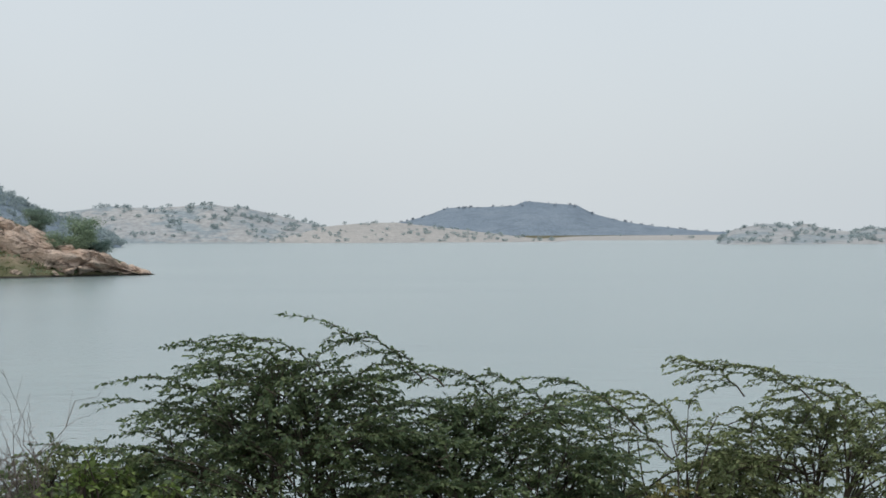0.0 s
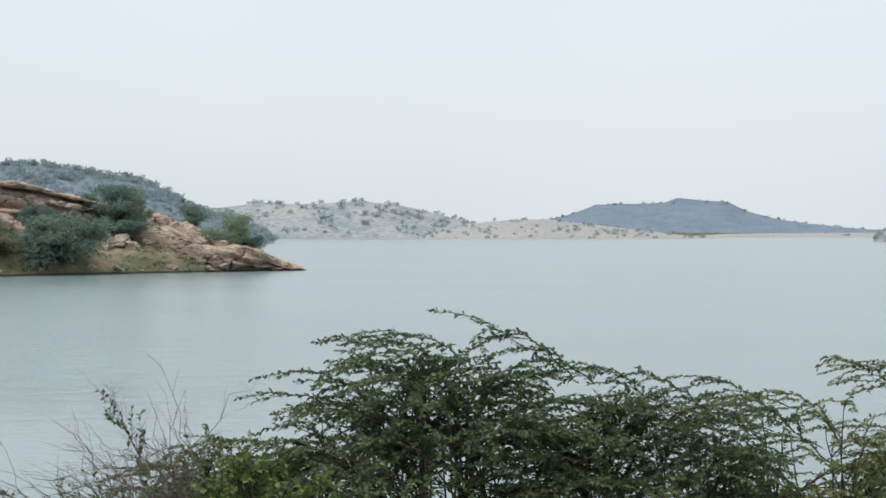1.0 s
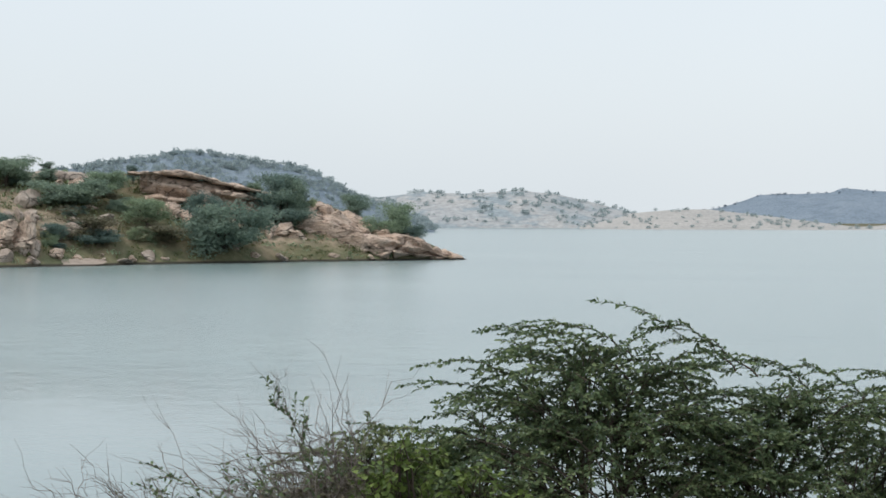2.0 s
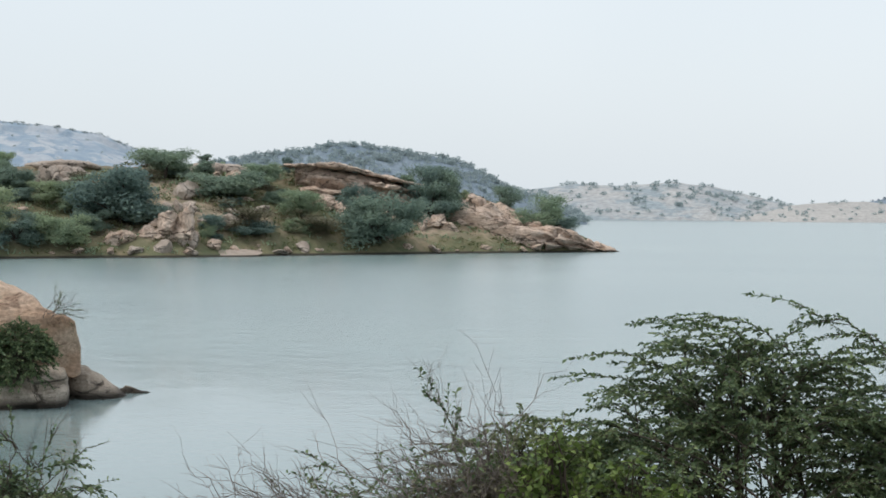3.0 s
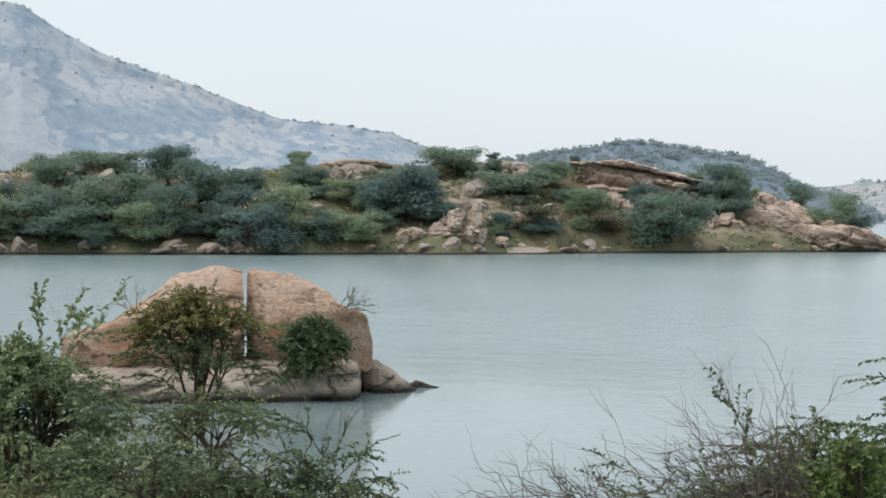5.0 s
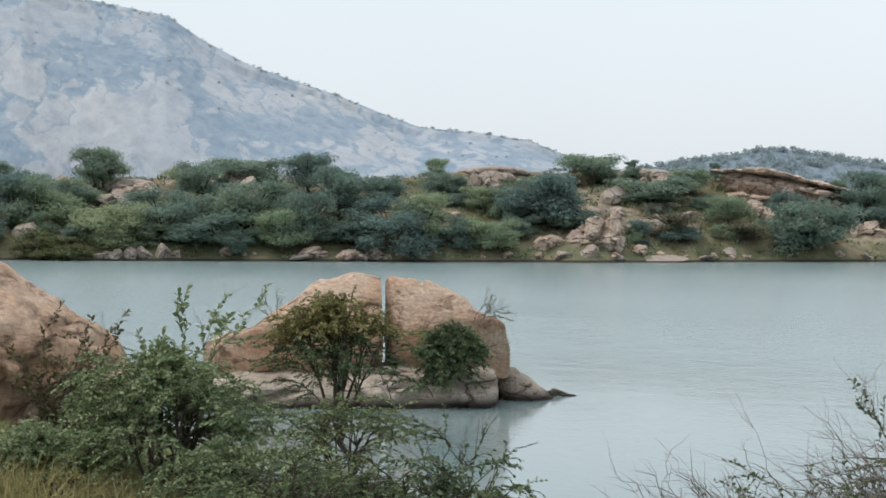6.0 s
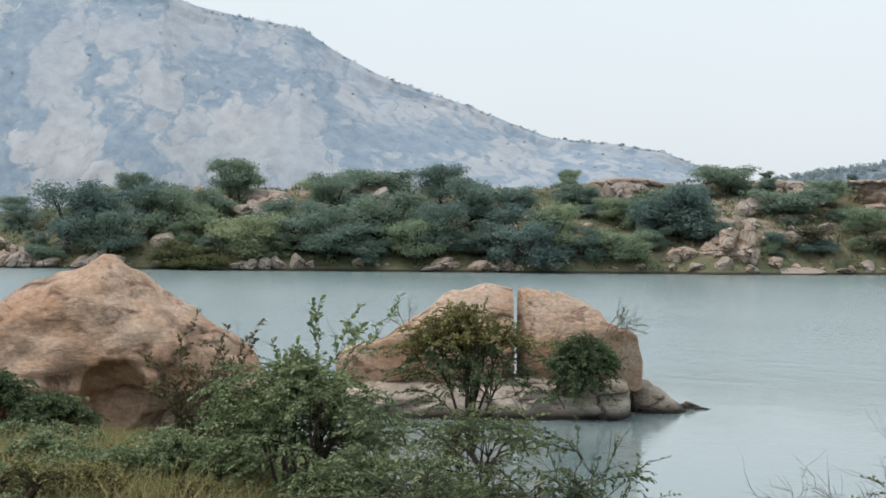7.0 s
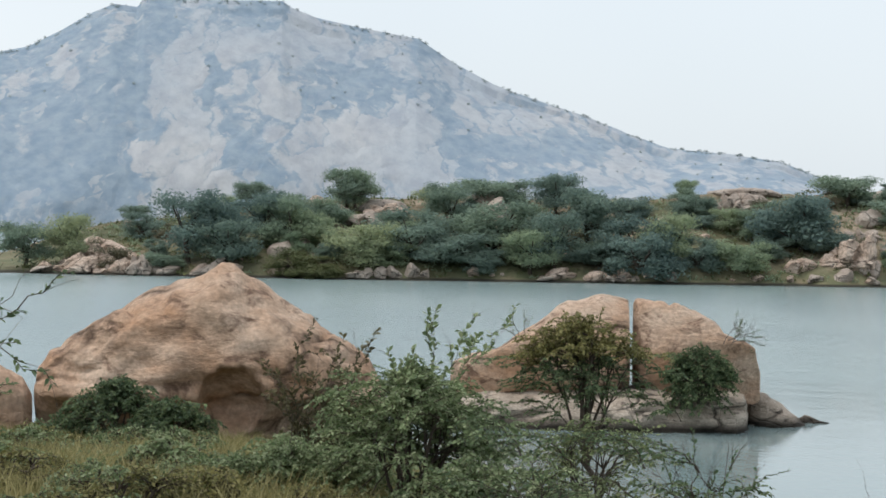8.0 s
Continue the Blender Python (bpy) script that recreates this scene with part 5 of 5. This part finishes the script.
arching_shrub("tall_sapling", 44.0, 20.0, 219, "thin brownish sapling before the boulder face", [(43.0, 2.95, 0.2, True), (44.4, 3.1, 0.2, True), (45.0, 2.8, 0.2, True), (42.3, 2.6, 0.3, True), (43.6, 2.6, 0.1, True), (42.0, 2.9, 0.2, True), (44.8, 2.45, 0.2, True), (41.7, 2.45, 0.2, True), (43.2, 2.4, 0.1, True)], leaf=LEAF_BROWN, wood=BARK, side=9, green_side=0.9, leaf_from=0.4, length=0.08, width=0.022)
bank_bush("small_thorn_tree", 34.3, 22.0, 3.55, 0.92, 0.7, 220, "small dark thorn tree with a yellowing top", limbs=11, subs=7, twigs=6, twig=0.6, drop=1.5, length=0.055, width=0.014, gap=0.0135, sprays=9, tips=((36.6, 2.55), (36.3, 2.3), (32.6, 2.4), (36.9, 2.9)), tip_leaf=LEAF_YELLOW, tip_from=0.25, fork=1.3, category="tree")
bank_bush("thorn_bush", 34.1, 19.5, 2.42, 0.95, 0.7, 236, "sparse thorn bush with dark twigs beneath the small tree", leaf=LEAF_OLIVE, limbs=5, subs=7, twigs=6, drop=1.5, sprays=10, length=0.06, width=0.015, gap=0.026)
bank_bush("rock_bush", 50.4, 27.5, 2.1, 1.0, 0.7, 222, ROCKY, limbs=9, subs=7, twigs=7, twig=0.5, drop=1.4, length=0.08, width=0.02, gap=0.022)
bank_bush("rock_bush", 48.6, 27.0, 1.8, 0.8, 0.6, 223, ROCKY, limbs=8, subs=7, twigs=7, twig=0.5, drop=1.2, length=0.08, width=0.02, gap=0.022)
bank_bush("rock_bush", 52.3, 28.0, 1.45, 0.9, 0.6, 224, ROCKY, limbs=8, subs=7, twigs=7, twig=0.5, drop=1.0, length=0.08, width=0.02, gap=0.022)
bank_bush("rock_bush", 42.5, 29.0, 1.5, 1.0, 0.7, 225, ROCKY, limbs=8, subs=7, twigs=7, twig=0.5, drop=1.1, length=0.08, width=0.02, gap=0.022)
bank_bush("rock_bush", 30.4, 38.4, 2.1, 0.85, 0.5, 226, "dark thorn bush growing from the slab", limbs=12, subs=8, twigs=8, twig=0.5, drop=1.7, base=0.75, length=0.08, width=0.02, gap=0.02, sprays=8)
arching_shrub("overhead_branch", 57.5, 10.0, 227, "drooping feathery branches of a thorn bush", [(53.7, 4.0, 0.9, True), (54.0, 3.84, 0.8, True), (53.9, 3.56, 0.6, True), (55.0, 3.7, 0.5, True)], wood=BARK, side=2, leaf_from=0.3, length=0.06, green_side=1.0)


arching_shrub("rock_shrub", 29.5, 39.2, 231, "wispy dry shrub hanging from the top of the boulder", [(28.3, 2.0, 0.15, True), (28.6, 2.25, 0.15, True), (28.9, 2.3, 0.1, True), (28.2, 2.15, 0.2, True), (29.2, 2.4, 0.1, False)], base=2.05, side=8, leaf_from=0.3)
arching_shrub("rock_shrub", 36.6, 39.6, 232, "wispy shrub on the shoulder of the boulder", [(36.9, 2.4, 0.05, True), (36.4, 2.45, 0.05, True), (37.2, 2.25, 0.05, True)], base=2.0, side=5, leaf_from=0.3)
low = random.Random(15)
for k in range(16):
    az, d = low.uniform(42.5, 55), low.uniform(18.0, 27.0)
    bank_bush("low_shrub", az, d, bank_z(az, d) + low.uniform(0.35, 0.62), low.uniform(0.6, 1.1), 0.6, 300 + k, "low leafy shrub in the grass of the bank",
              leaf=(LEAF_FRESH, LEAF_FRESH, LEAF_YELLOW)[k % 3], limbs=7, subs=5, twigs=5, twig=0.4, drop=0.6, length=0.07, width=0.02, gap=0.026)

for k in range(14):
    az, d = low.uniform(43.5, 56), low.uniform(14.2, 18.0)
    bank_bush("low_shrub", az, d, bank_z(az, d) + low.uniform(0.32, 0.55), low.uniform(0.4, 0.8), 0.45, 330 + k, "low leafy weed in the grass of the bank",
              leaf=(LEAF_YELLOW, LEAF_YELLOW, LEAF_FRESH)[k % 3], limbs=6, subs=5, twigs=5, twig=0.3, drop=0.45, length=0.055, width=0.017, gap=0.028)


def grass_patch():
    """Tall dry grass on the bank before the boulders, one sheet of blades."""
    rng = np.random.default_rng(5)
    verts, faces = [], []
    for _ in range(26000):
        az, d = rng.uniform(38, 57), rng.uniform(15.5, 31)
        if bank_z(az, d) < 0.05:
            continue
        p = np.array(polar(az, d, bank_z(az, d) - 0.02))
        h = rng.uniform(0.16, 0.5) * (0.6 + 0.8 * noise.noise((p[0] * 0.5, p[1] * 0.5, 0)) ** 2 + 0.4)
        lean = np.array([rng.normal() * 0.1, rng.normal() * 0.1, 0])
        a = rng.uniform(0, 6.28)
        w = np.array([math.cos(a), math.sin(a), 0]) * rng.uniform(0.006, 0.012)
        i = len(verts)
        verts += [p - w, p + w, p + lean * 0.5 + w * 0.7 + np.array([0, 0, h * 0.6]), p + lean * 0.5 - w * 0.7 + np.array([0, 0, h * 0.6]), p + lean * 1.6 + np.array([0, 0, h])]
        faces += [(i, i + 1, i + 2, i + 3), (i + 3, i + 2, i + 4)]
    ob = new("grass", mesh_of("grass", verts, faces, GRASS_M, False))
    tagged(ob, "tall yellow-green dry grass on the bank", "grass", kind="stuff")


grass_patch()
